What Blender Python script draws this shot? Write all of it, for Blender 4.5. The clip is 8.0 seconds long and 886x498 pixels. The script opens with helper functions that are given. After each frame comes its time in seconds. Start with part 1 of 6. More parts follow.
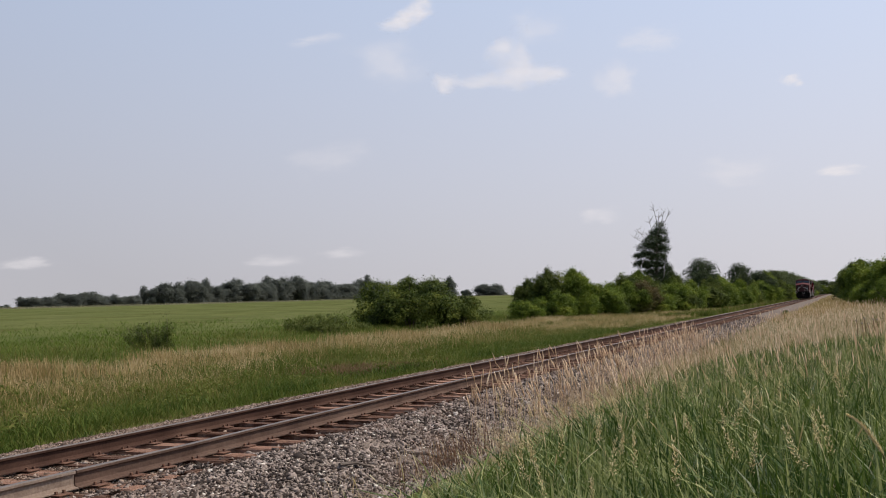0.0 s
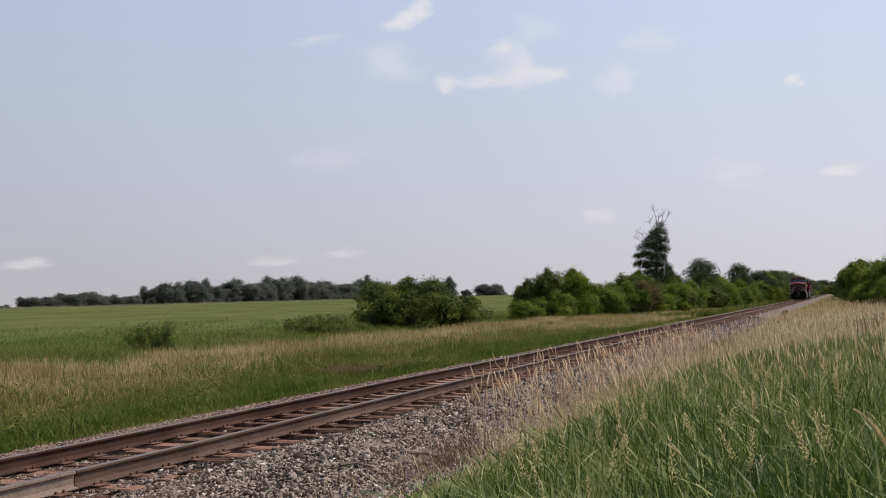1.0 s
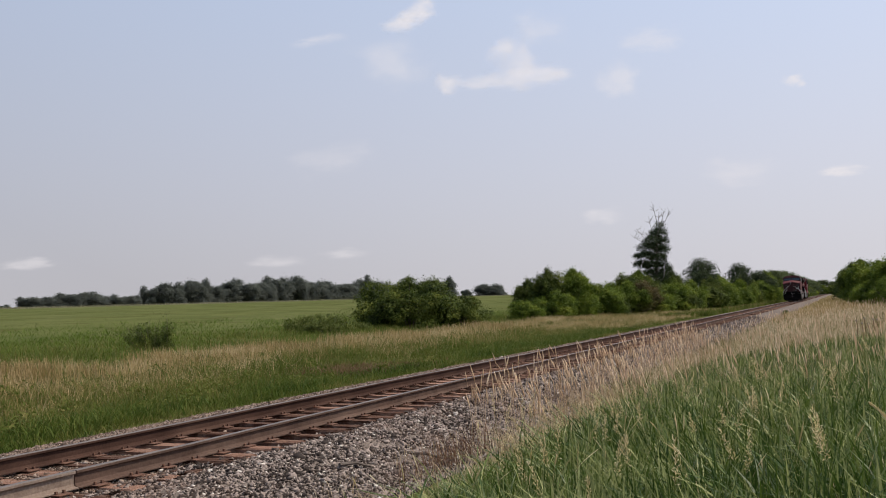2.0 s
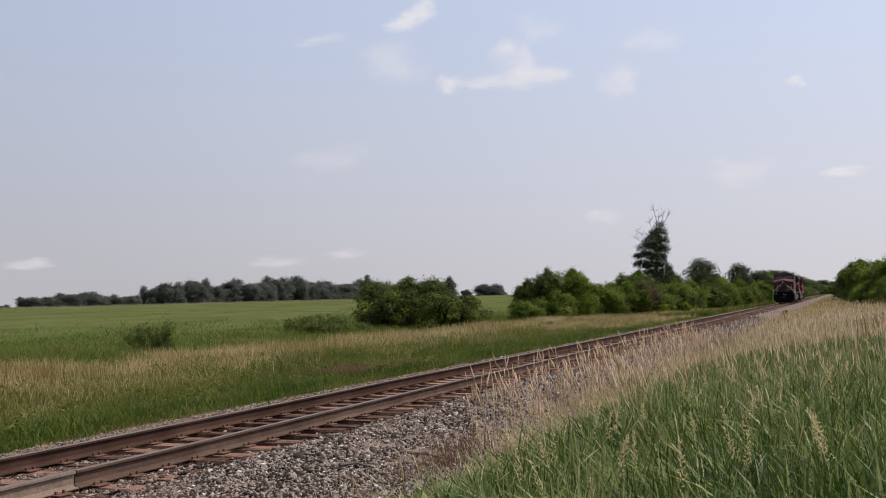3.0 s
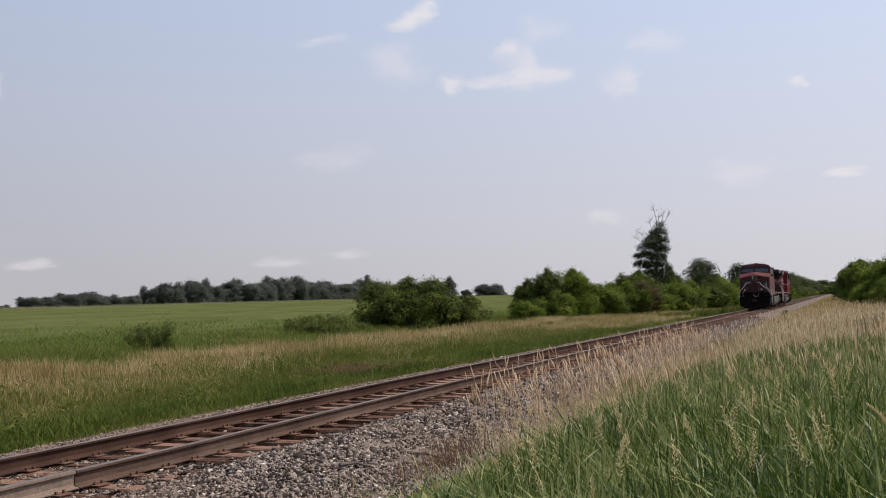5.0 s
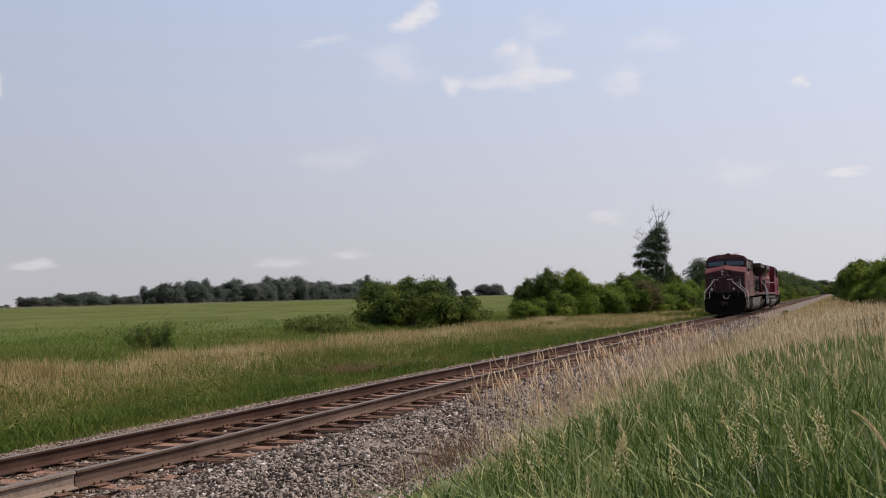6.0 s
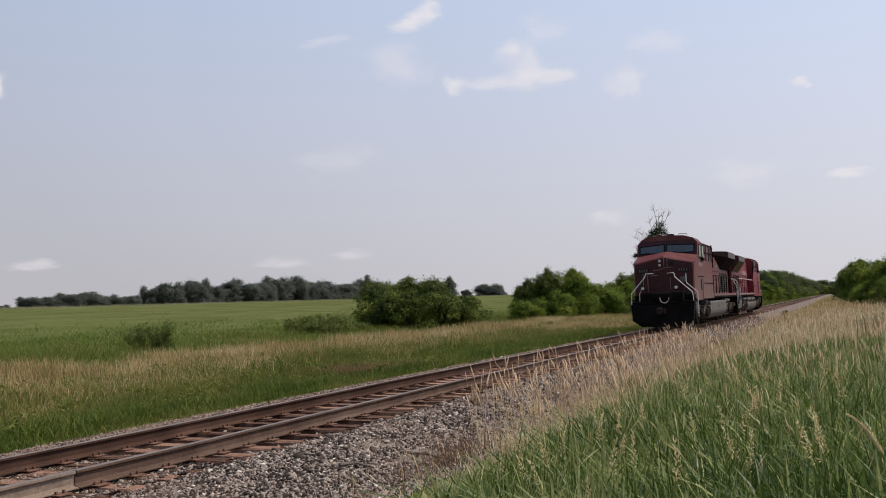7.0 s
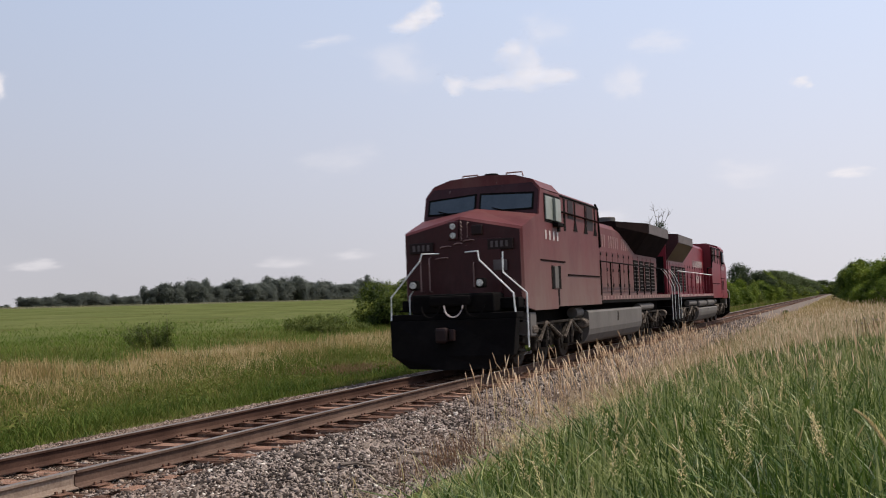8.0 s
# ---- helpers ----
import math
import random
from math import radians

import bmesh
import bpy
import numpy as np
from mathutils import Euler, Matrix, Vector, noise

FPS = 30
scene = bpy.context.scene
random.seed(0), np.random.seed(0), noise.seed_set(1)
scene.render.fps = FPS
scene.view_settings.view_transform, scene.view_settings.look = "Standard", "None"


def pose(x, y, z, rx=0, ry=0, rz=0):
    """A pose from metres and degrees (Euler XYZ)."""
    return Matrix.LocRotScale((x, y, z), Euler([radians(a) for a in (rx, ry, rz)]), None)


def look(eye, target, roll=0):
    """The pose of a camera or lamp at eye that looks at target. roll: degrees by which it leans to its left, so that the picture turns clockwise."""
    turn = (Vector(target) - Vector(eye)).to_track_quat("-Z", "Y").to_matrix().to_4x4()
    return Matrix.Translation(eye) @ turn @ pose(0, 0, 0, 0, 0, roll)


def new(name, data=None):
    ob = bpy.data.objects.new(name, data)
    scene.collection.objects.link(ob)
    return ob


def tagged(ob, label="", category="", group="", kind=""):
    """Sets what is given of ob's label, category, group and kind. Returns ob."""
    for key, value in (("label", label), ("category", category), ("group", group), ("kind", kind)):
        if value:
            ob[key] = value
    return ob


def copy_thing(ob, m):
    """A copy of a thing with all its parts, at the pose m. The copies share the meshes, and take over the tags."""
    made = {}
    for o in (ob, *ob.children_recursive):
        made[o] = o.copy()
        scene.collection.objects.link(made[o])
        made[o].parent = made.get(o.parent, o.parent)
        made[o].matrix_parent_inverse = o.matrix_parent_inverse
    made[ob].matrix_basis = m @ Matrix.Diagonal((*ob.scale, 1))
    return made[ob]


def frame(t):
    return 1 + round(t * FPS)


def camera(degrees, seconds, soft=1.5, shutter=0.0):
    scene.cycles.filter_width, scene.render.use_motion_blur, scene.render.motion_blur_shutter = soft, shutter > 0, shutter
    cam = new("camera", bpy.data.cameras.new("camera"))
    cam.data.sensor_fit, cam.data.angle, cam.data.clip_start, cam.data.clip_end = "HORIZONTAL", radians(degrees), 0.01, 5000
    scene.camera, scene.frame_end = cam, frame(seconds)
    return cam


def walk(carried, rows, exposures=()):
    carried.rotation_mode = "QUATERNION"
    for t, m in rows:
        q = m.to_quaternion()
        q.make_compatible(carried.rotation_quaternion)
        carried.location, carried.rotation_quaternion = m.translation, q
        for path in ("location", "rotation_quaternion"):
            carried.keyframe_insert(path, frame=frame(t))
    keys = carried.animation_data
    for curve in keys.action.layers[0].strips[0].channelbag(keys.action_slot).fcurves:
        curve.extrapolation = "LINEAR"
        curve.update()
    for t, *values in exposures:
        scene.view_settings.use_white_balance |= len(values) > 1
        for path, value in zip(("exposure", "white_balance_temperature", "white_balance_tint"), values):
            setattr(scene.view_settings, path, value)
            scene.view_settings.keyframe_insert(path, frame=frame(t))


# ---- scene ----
# ---- camera ----
# track: rails along Y, rail tops at z = 0, centre line at x = 0; the camera stands on the +X side
cam = camera(50.7, 8.0, soft=1.0, shutter=0.1)
EYE = Vector((8.0, 0.0, 1.53))
YAW, PITCH, ROLL = radians(22.87), radians(3.45), -2.07
AIM = EYE + 10 * Vector((-math.sin(YAW) * math.cos(PITCH), math.cos(YAW) * math.cos(PITCH), math.sin(PITCH)))
walk(cam, [(0.0, look(EYE, AIM, ROLL)), (8.0, look(EYE, AIM, ROLL))],
     exposures=[(0.0, 0.0), (7.3, 0.0), (7.6, 0.03), (8.0, 0.13)])

# ---- world, sun, exposure ----
SUN_ELEV, SUN_AZ = radians(58), radians(62)   # azimuth from +Y towards +X
world = bpy.data.worlds.new("world")
scene.world = world
world.use_nodes = True
wn, wl = world.node_tree.nodes, world.node_tree.links
wn.clear()
w_out = wn.new("ShaderNodeOutputWorld")
w_bg = wn.new("ShaderNodeBackground")
w_bg.inputs["Strength"].default_value = 0.115
w_sky = wn.new("ShaderNodeTexSky")
w_sky.sky_type = "NISHITA"
w_sky.sun_disc = False
w_sky.sun_elevation, w_sky.sun_rotation = SUN_ELEV, SUN_AZ
w_sky.air_density, w_sky.dust_density, w_sky.ozone_density = 1.0, 3.0, 1.5
# summer haze: pale towards the horizon, brighter on the sun's side
w_tc = wn.new("ShaderNodeTexCoord")
w_sep = wn.new("ShaderNodeSeparateXYZ")
w_ramp = wn.new("ShaderNodeValToRGB")
for w_at, w_col in ((0.0, (0.595, 0.578, 0.612)), (0.14, (0.575, 0.59, 0.68)), (0.36, (0.52, 0.60, 0.775)), (1.0, (0.18, 0.25, 0.40))):
    w_el = w_ramp.color_ramp.elements[0] if w_at == 0.0 else w_ramp.color_ramp.elements[-1] if w_at == 1.0 else w_ramp.color_ramp.elements.new(w_at)
    w_el.color = (*w_col, 1)
w_dot = wn.new("ShaderNodeVectorMath")
w_dot.operation = "DOT_PRODUCT"
w_dot.inputs[1].default_value = (math.sin(SUN_AZ) * math.cos(SUN_ELEV), math.cos(SUN_AZ) * math.cos(SUN_ELEV), math.sin(SUN_ELEV))
w_glow = wn.new("ShaderNodeMapRange")
w_glow.inputs["From Min"].default_value, w_glow.inputs["From Max"].default_value = -0.1, 0.9
w_glow.inputs["To Min"].default_value, w_glow.inputs["To Max"].default_value = 7.45, 13.4
w_haze = wn.new("ShaderNodeVectorMath")
w_haze.operation = "SCALE"
w_map = wn.new("ShaderNodeMapRange")
w_map.inputs["From Min"].default_value, w_map.inputs["From Max"].default_value = 0.0, 0.8
w_map.inputs["To Min"].default_value, w_map.inputs["To Max"].default_value = 0.97, 0.5
w_mix = wn.new("ShaderNodeMix")
w_mix.data_type = "RGBA"
wl.new(w_tc.outputs["Generated"], w_sep.inputs[0])
wl.new(w_tc.outputs["Generated"], w_dot.inputs[0])
wl.new(w_dot.outputs["Value"], w_glow.inputs["Value"])
wl.new(w_sep.outputs["Z"], w_ramp.inputs["Fac"])
wl.new(w_ramp.outputs["Color"], w_haze.inputs[0])
wl.new(w_glow.outputs[0], w_haze.inputs["Scale"])
wl.new(w_sep.outputs["Z"], w_map.inputs["Value"])
wl.new(w_map.outputs[0], w_mix.inputs["Factor"])
wl.new(w_sky.outputs[0], w_mix.inputs["A"])
wl.new(w_haze.outputs["Vector"], w_mix.inputs["B"])
wl.new(w_mix.outputs["Result"], w_bg.inputs["Color"])
wl.new(w_bg.outputs[0], w_out.inputs[0])

sun = new("sun", bpy.data.lights.new("sun", "SUN"))
sun.data.energy, sun.data.angle, sun.data.color = 3.9, radians(1.2), (1.0, 0.90, 0.76)
SUN_DIR = Vector((math.sin(SUN_AZ) * math.cos(SUN_ELEV), math.cos(SUN_AZ) * math.cos(SUN_ELEV), math.sin(SUN_ELEV)))
sun.matrix_world = look(SUN_DIR * 50, (0, 0, 0))


# ---- materials ----
def surface(name, a, b, scale=3.0, rough=0.7, metal=0.0, bump=0.2, fine=40.0, dirt=None, dirt_scale=1.2, dirt_amount=0.5,
            island=0.0, random=0.0, stretch=(1, 1, 1), gloss=0.5, chips=None, dust=None, pale=None):
    """Two tones mixed by noise at two scales, stains of a third colour, and relief."""
    m = bpy.data.materials.new(name)
    m.use_nodes = True
    n, l = m.node_tree.nodes, m.node_tree.links
    s = n["Principled BSDF"]
    tc = n.new("ShaderNodeTexCoord")
    mp = n.new("ShaderNodeMapping")
    mp.inputs["Scale"].default_value = stretch
    l.new(tc.outputs["Object"], mp.inputs[0])
    n1, n2 = n.new("ShaderNodeTexNoise"), n.new("ShaderNodeTexNoise")
    n1.inputs["Scale"].default_value, n2.inputs["Scale"].default_value = scale, fine
    n1.inputs["Detail"].default_value = n2.inputs["Detail"].default_value = 5
    for q in (n1, n2):
        l.new(mp.outputs[0], q.inputs["Vector"])
    ramp = n.new("ShaderNodeMapRange")
    ramp.inputs["From Min"].default_value, ramp.inputs["From Max"].default_value = 0.33, 0.67
    add = n.new("ShaderNodeMath")
    add.operation = "MULTIPLY_ADD"
    add.inputs[1].default_value = 0.35
    l.new(n2.outputs["Fac"], add.inputs[0])
    sub = n.new("ShaderNodeMath")
    sub.operation = "MULTIPLY"
    sub.inputs[1].default_value = 0.65
    l.new(n1.outputs["Fac"], sub.inputs[0])
    l.new(sub.outputs[0], add.inputs[2])
    last = add.outputs[0]
    if island or random:
        src = n.new("ShaderNodeNewGeometry").outputs["Random Per Island"] if island else n.new("ShaderNodeObjectInfo").outputs["Random"]
        k = n.new("ShaderNodeMath")
        k.operation = "MULTIPLY_ADD"
        k.inputs[1].default_value = island or random
        off = n.new("ShaderNodeMath")
        off.operation = "SUBTRACT"
        off.inputs[1].default_value = 0.5
        l.new(src, off.inputs[0])
        l.new(off.outputs[0], k.inputs[0])
        l.new(last, k.inputs[2])
        last = k.outputs[0]
    l.new(last, ramp.inputs["Value"])
    mix = n.new("ShaderNodeMix")
    mix.data_type = "RGBA"
    mix.inputs["A"].default_value, mix.inputs["B"].default_value = a, b
    l.new(ramp.outputs[0], mix.inputs["Factor"])
    col = mix.outputs["Result"]
    if dirt:
        nd = n.new("ShaderNodeTexNoise")
        nd.inputs["Scale"].default_value, nd.inputs["Detail"].default_value, nd.inputs["Roughness"].default_value = dirt_scale, 7, 0.7
        l.new(mp.outputs[0], nd.inputs["Vector"])
        rd = n.new("ShaderNodeMapRange")
        rd.inputs["From Min"].default_value, rd.inputs["From Max"].default_value = 0.48, 0.68
        rd.inputs["To Max"].default_value = dirt_amount
        l.new(nd.outputs["Fac"], rd.inputs["Value"])
        mix2 = n.new("ShaderNodeMix")
        mix2.data_type = "RGBA"
        mix2.inputs["B"].default_value = dirt
        l.new(rd.outputs[0], mix2.inputs["Factor"])
        l.new(col, mix2.inputs["A"])
        col = mix2.outputs["Result"]
    if chips:
        nc = n.new("ShaderNodeTexNoise")
        nc.inputs["Scale"].default_value, nc.inputs["Detail"].default_value, nc.inputs["Roughness"].default_value = 3.2, 8, 0.75
        l.new(tc.outputs["Object"], nc.inputs["Vector"])
        rc = n.new("ShaderNodeMapRange")
        rc.inputs["From Min"].default_value, rc.inputs["From Max"].default_value = 0.665, 0.70
        l.new(nc.outputs["Fac"], rc.inputs["Value"])
        mix3 = n.new("ShaderNodeMix")
        mix3.data_type = "RGBA"
        mix3.inputs["B"].default_value = chips
        l.new(rc.outputs[0], mix3.inputs["Factor"])
        l.new(col, mix3.inputs["A"])
        col = mix3.outputs["Result"]
    if pale:
        # one piece in forty is of a lighter stone
        gt = n.new("ShaderNodeMath")
        gt.operation = "GREATER_THAN"
        gt.inputs[1].default_value = 0.975
        l.new(n.new("ShaderNodeNewGeometry").outputs["Random Per Island"], gt.inputs[0])
        mix4 = n.new("ShaderNodeMix")
        mix4.data_type = "RGBA"
        mix4.inputs["B"].default_value = pale
        l.new(gt.outputs[0], mix4.inputs["Factor"])
        l.new(col, mix4.inputs["A"])
        col = mix4.outputs["Result"]
    if dust:
        # road dust thrown up from the track, thick on the sills and thin on the upper walls
        sx = n.new("ShaderNodeSeparateXYZ")
        l.new(tc.outputs["Object"], sx.inputs[0])
        rz = n.new("ShaderNodeMapRange")
        rz.inputs["From Min"].default_value, rz.inputs["From Max"].default_value = 3.1, 1.45
        rz.inputs["To Min"].default_value, rz.inputs["To Max"].default_value = 0.06, 0.9
        l.new(sx.outputs["Z"], rz.inputs["Value"])
        ny = n.new("ShaderNodeTexNoise")
        ny.inputs["Scale"].default_value, ny.inputs["Detail"].default_value, ny.inputs["Roughness"].default_value = 1.1, 6, 0.65
        ms = n.new("ShaderNodeMapping")
        ms.inputs["Scale"].default_value = (1, 1.6, 0.45)
        l.new(tc.outputs["Object"], ms.inputs[0])
        l.new(ms.outputs[0], ny.inputs["Vector"])
        ry = n.new("ShaderNodeMapRange")
        ry.inputs["From Min"].default_value, ry.inputs["From Max"].default_value = 0.3, 0.62
        ry.inputs["To Min"].default_value = 0.35
        l.new(ny.outputs["Fac"], ry.inputs["Value"])
        md = n.new("ShaderNodeMath")
        md.operation = "MULTIPLY"
        l.new(rz.outputs[0], md.inputs[0])
        l.new(ry.outputs[0], md.inputs[1])
        mix5 = n.new("ShaderNodeMix")
        mix5.data_type = "RGBA"
        mix5.inputs["B"].default_value = dust
        l.new(md.outputs[0], mix5.inputs["Factor"])
        l.new(col, mix5.inputs["A"])
        col = mix5.outputs["Result"]
    l.new(col, s.inputs["Base Color"])
    s.inputs["Roughness"].default_value, s.inputs["Metallic"].default_value = rough, metal
    s.inputs["Specular IOR Level"].default_value = gloss
    if bump:
        bp = n.new("ShaderNodeBump")
        bp.inputs["Strength"].default_value, bp.inputs["Distance"].default_value = bump, 0.02
        l.new(n2.outputs["Fac"], bp.inputs["Height"])
        l.new(bp.outputs[0], s.inputs["Normal"])
    return m


def leafy(name, a, b, c=None, through_light=0.35, patch=0.25, rough=0.55, spread=0.6, sheen=0.3):
    """Leaves or grass: colour by leaf and by broad patches, with light passing through."""
    m = bpy.data.materials.new(name)
    m.use_nodes = True
    n, l = m.node_tree.nodes, m.node_tree.links
    s, out = n["Principled BSDF"], n["Material Output"]
    geo = n.new("ShaderNodeNewGeometry")
    tc = n.new("ShaderNodeTexCoord")
    nz = n.new("ShaderNodeTexNoise")
    nz.inputs["Scale"].default_value, nz.inputs["Detail"].default_value = patch, 3
    l.new(tc.outputs["Object"], nz.inputs["Vector"])
    w = n.new("ShaderNodeMath")
    w.operation = "MULTIPLY_ADD"
    w.inputs[1].default_value = spread
    l.new(geo.outputs["Random Per Island"], w.inputs[0])
    k = n.new("ShaderNodeMath")
    k.operation = "MULTIPLY_ADD"
    k.inputs[1].default_value, k.inputs[2].default_value = 1.6, -0.3 - spread / 2
    l.new(nz.outputs["Fac"], k.inputs[0])
    l.new(k.outputs[0], w.inputs[2])
    r = n.new("ShaderNodeValToRGB")
    r.color_ramp.elements[0].color, r.color_ramp.elements[1].color = a, c or b
    r.color_ramp.elements[0].position, r.color_ramp.elements[1].position = 0.1, 0.9
    if c:
        r.color_ramp.elements.new(0.5).color = b
    l.new(w.outputs[0], r.inputs["Fac"])
    l.new(r.outputs[0], s.inputs["Base Color"])
    s.inputs["Roughness"].default_value = rough
    s.inputs["Specular IOR Level"].default_value = sheen
    tr = n.new("ShaderNodeBsdfTranslucent")
    l.new(r.outputs[0], tr.inputs["Color"])
    mx = n.new("ShaderNodeMixShader")
    mx.inputs[0].default_value = through_light
    l.new(s.outputs[0], mx.inputs[1])
    l.new(tr.outputs[0], mx.inputs[2])
    l.new(mx.outputs[0], out.inputs["Surface"])
    return m


def rgb(r, g, b):
    return (r, g, b, 1)


M_GROUND = surface("meadow_soil", rgb(0.06, 0.07, 0.022), rgb(0.10, 0.10, 0.038), scale=0.25, fine=3, rough=1.0, bump=0.6, dirt=rgb(0.055, 0.09, 0.02), dirt_scale=0.05, gloss=0.0)
M_FIELD = surface("leafy_field", rgb(0.066, 0.082, 0.027), rgb(0.118, 0.128, 0.048), scale=0.09, fine=0.8, rough=1.0, bump=0.5, dirt=rgb(0.15, 0.15, 0.078), dirt_scale=0.035, gloss=0.0)
M_BED = surface("ballast_bed", rgb(0.105, 0.083, 0.070), rgb(0.19, 0.156, 0.133), scale=6, fine=28, rough=1.0, bump=1.0, dirt=rgb(0.17, 0.125, 0.098), dirt_scale=0.8, gloss=0.1)
M_STONE = surface("ballast_stone", rgb(0.042, 0.033, 0.029), rgb(0.29, 0.236, 0.207), scale=4, fine=60, rough=0.95, bump=0.1, island=1.7, dirt=rgb(0.18, 0.12, 0.093), dirt_scale=0.7, dirt_amount=0.6, pale=rgb(0.56, 0.51, 0.46), gloss=0.15)
M_STONE_BROWN = surface("dusty_crib_stone", rgb(0.085, 0.060, 0.046), rgb(0.30, 0.225, 0.18), scale=4, fine=60, rough=0.95, bump=0.15, island=1.4, dirt=rgb(0.18, 0.115, 0.085), dirt_scale=0.9, dirt_amount=0.6, pale=rgb(0.45, 0.40, 0.35), gloss=0.1)
M_TIE = surface("weathered_oak_tie", rgb(0.085, 0.040, 0.026), rgb(0.27, 0.15, 0.105), scale=2, fine=30, rough=0.95, bump=0.8, random=0.7, stretch=(1, 8, 1), dirt=rgb(0.40, 0.31, 0.25), dirt_scale=2, dirt_amount=0.45, gloss=0.1)
M_RAIL = surface("rusted_rail_steel", rgb(0.034, 0.0175, 0.013), rgb(0.078, 0.043, 0.032), scale=1.5, fine=35, rough=0.9, metal=0.1, bump=0.3, dirt=rgb(0.125, 0.076, 0.056), dirt_scale=0.6, gloss=0.1)
M_RAIL_PALE = surface("pale_rail_steel", rgb(0.13, 0.093, 0.072), rgb(0.32, 0.25, 0.205), scale=2.5, fine=35, rough=0.9, metal=0.0, bump=0.3, dirt=rgb(0.12, 0.075, 0.053), dirt_scale=1.5, gloss=0.1)
M_RAIL_BROWN = surface("brown_rail_steel", rgb(0.055, 0.033, 0.026), rgb(0.125, 0.080, 0.062), scale=1.5, fine=35, rough=0.9, metal=0.1, bump=0.3, dirt=rgb(0.20, 0.14, 0.11), dirt_scale=0.6, gloss=0.1)
M_RAILTOP = surface("polished_rail_head", rgb(0.10, 0.078, 0.066), rgb(0.17, 0.14, 0.122), scale=1.0, fine=50, rough=0.5, metal=0.35, bump=0.02)
M_PLATE = surface("rusty_tie_plate", rgb(0.09, 0.045, 0.03), rgb(0.17, 0.085, 0.055), scale=9, rough=0.85, metal=0.2, bump=0.4)
M_BARK = surface("bark", rgb(0.07, 0.055, 0.045), rgb(0.16, 0.13, 0.11), scale=3, fine=18, rough=0.95, bump=1.0, stretch=(1, 1, 0.2))
M_DEADWOOD = surface("bare_grey_wood", rgb(0.20, 0.18, 0.165), rgb(0.34, 0.31, 0.29), scale=3, fine=18, rough=0.95, bump=0.8, stretch=(1, 1, 0.2))
M_LEAF = leafy("shrub_leaves", rgb(0.018, 0.031, 0.008), rgb(0.070, 0.098, 0.018), rgb(0.20, 0.225, 0.045), patch=0.55, spread=0.4, sheen=0.12)
M_LEAF_BRIGHT = leafy("hedge_leaves", rgb(0.034, 0.062, 0.008), rgb(0.125, 0.175, 0.022), rgb(0.27, 0.31, 0.05), patch=0.5, spread=0.4, sheen=0.12)
M_LEAF_OLIVE = leafy("olive_brush_leaves", rgb(0.055, 0.075, 0.018), rgb(0.11, 0.138, 0.032), rgb(0.19, 0.205, 0.06), patch=1.2, spread=0.4, sheen=0.1)
M_LEAF_BROWN = leafy("withered_leaves", rgb(0.055, 0.05, 0.02), rgb(0.11, 0.09, 0.038), rgb(0.16, 0.12, 0.05), patch=1.2, spread=0.4, sheen=0.1)
M_LEAF_DARK = leafy("tree_leaves", rgb(0.022, 0.032, 0.014), rgb(0.040, 0.058, 0.023), rgb(0.075, 0.098, 0.04), through_light=0.25, patch=0.7, spread=0.4, sheen=0.12)
# lighter green that paints haze onto the farther hedge trees
M_LEAF_MIST = leafy("haze_lightened_tree_leaves", rgb(0.060, 0.080, 0.034), rgb(0.090, 0.115, 0.05), rgb(0.13, 0.155, 0.07), through_light=0.35, patch=0.4, spread=0.35, sheen=0.05)
# pale grey-green: distance haze is put into the leaf colour
M_LEAF_HAZED = leafy("hazed_far_tree_leaves", rgb(0.115, 0.13, 0.115), rgb(0.14, 0.155, 0.135), rgb(0.17, 0.18, 0.155), through_light=0.6, patch=0.12, rough=0.95, spread=0.15, sheen=0.02)
M_GRASS = leafy("green_grass", rgb(0.033, 0.068, 0.010), rgb(0.102, 0.152, 0.025), rgb(0.34, 0.36, 0.14), patch=0.9, through_light=0.35, spread=1.0, rough=0.45, sheen=0.28)
M_GRASS_FAR = leafy("meadow_grass", rgb(0.062, 0.095, 0.016), rgb(0.125, 0.148, 0.030), rgb(0.23, 0.20, 0.07), patch=0.18, sheen=0.06)
M_LUSH = leafy("lush_ditch_grass", rgb(0.036, 0.064, 0.010), rgb(0.075, 0.115, 0.019), rgb(0.145, 0.17, 0.036), patch=0.5, sheen=0.08, spread=0.7)
M_CROP = leafy("field_crop", rgb(0.085, 0.105, 0.032), rgb(0.114, 0.131, 0.044), rgb(0.145, 0.157, 0.062), patch=0.06, spread=0.25, sheen=0.03, rough=0.95, through_light=0.5)
M_MARGIN = leafy("soft_margin_grass", rgb(0.060, 0.098, 0.015), rgb(0.108, 0.158, 0.028), rgb(0.17, 0.22, 0.05), patch=0.3, spread=0.3, sheen=0.05, through_light=0.5)
M_TAN = leafy("dry_grass", rgb(0.38, 0.275, 0.16), rgb(0.63, 0.485, 0.31), rgb(0.84, 0.71, 0.51), patch=0.4, through_light=0.4, rough=0.8, spread=0.8, sheen=0.08)
M_GOLD = leafy("straw_seed_heads", rgb(0.52, 0.37, 0.24), rgb(0.73, 0.555, 0.39), rgb(0.88, 0.74, 0.57), patch=3.0, through_light=0.5, rough=0.8, spread=0.8, sheen=0.08)
M_PALE = leafy("pale_seed_heads", rgb(0.54, 0.44, 0.24), rgb(0.74, 0.63, 0.39), rgb(0.90, 0.81, 0.58), patch=4.0, through_light=0.55, rough=0.8, spread=0.6, sheen=0.1)
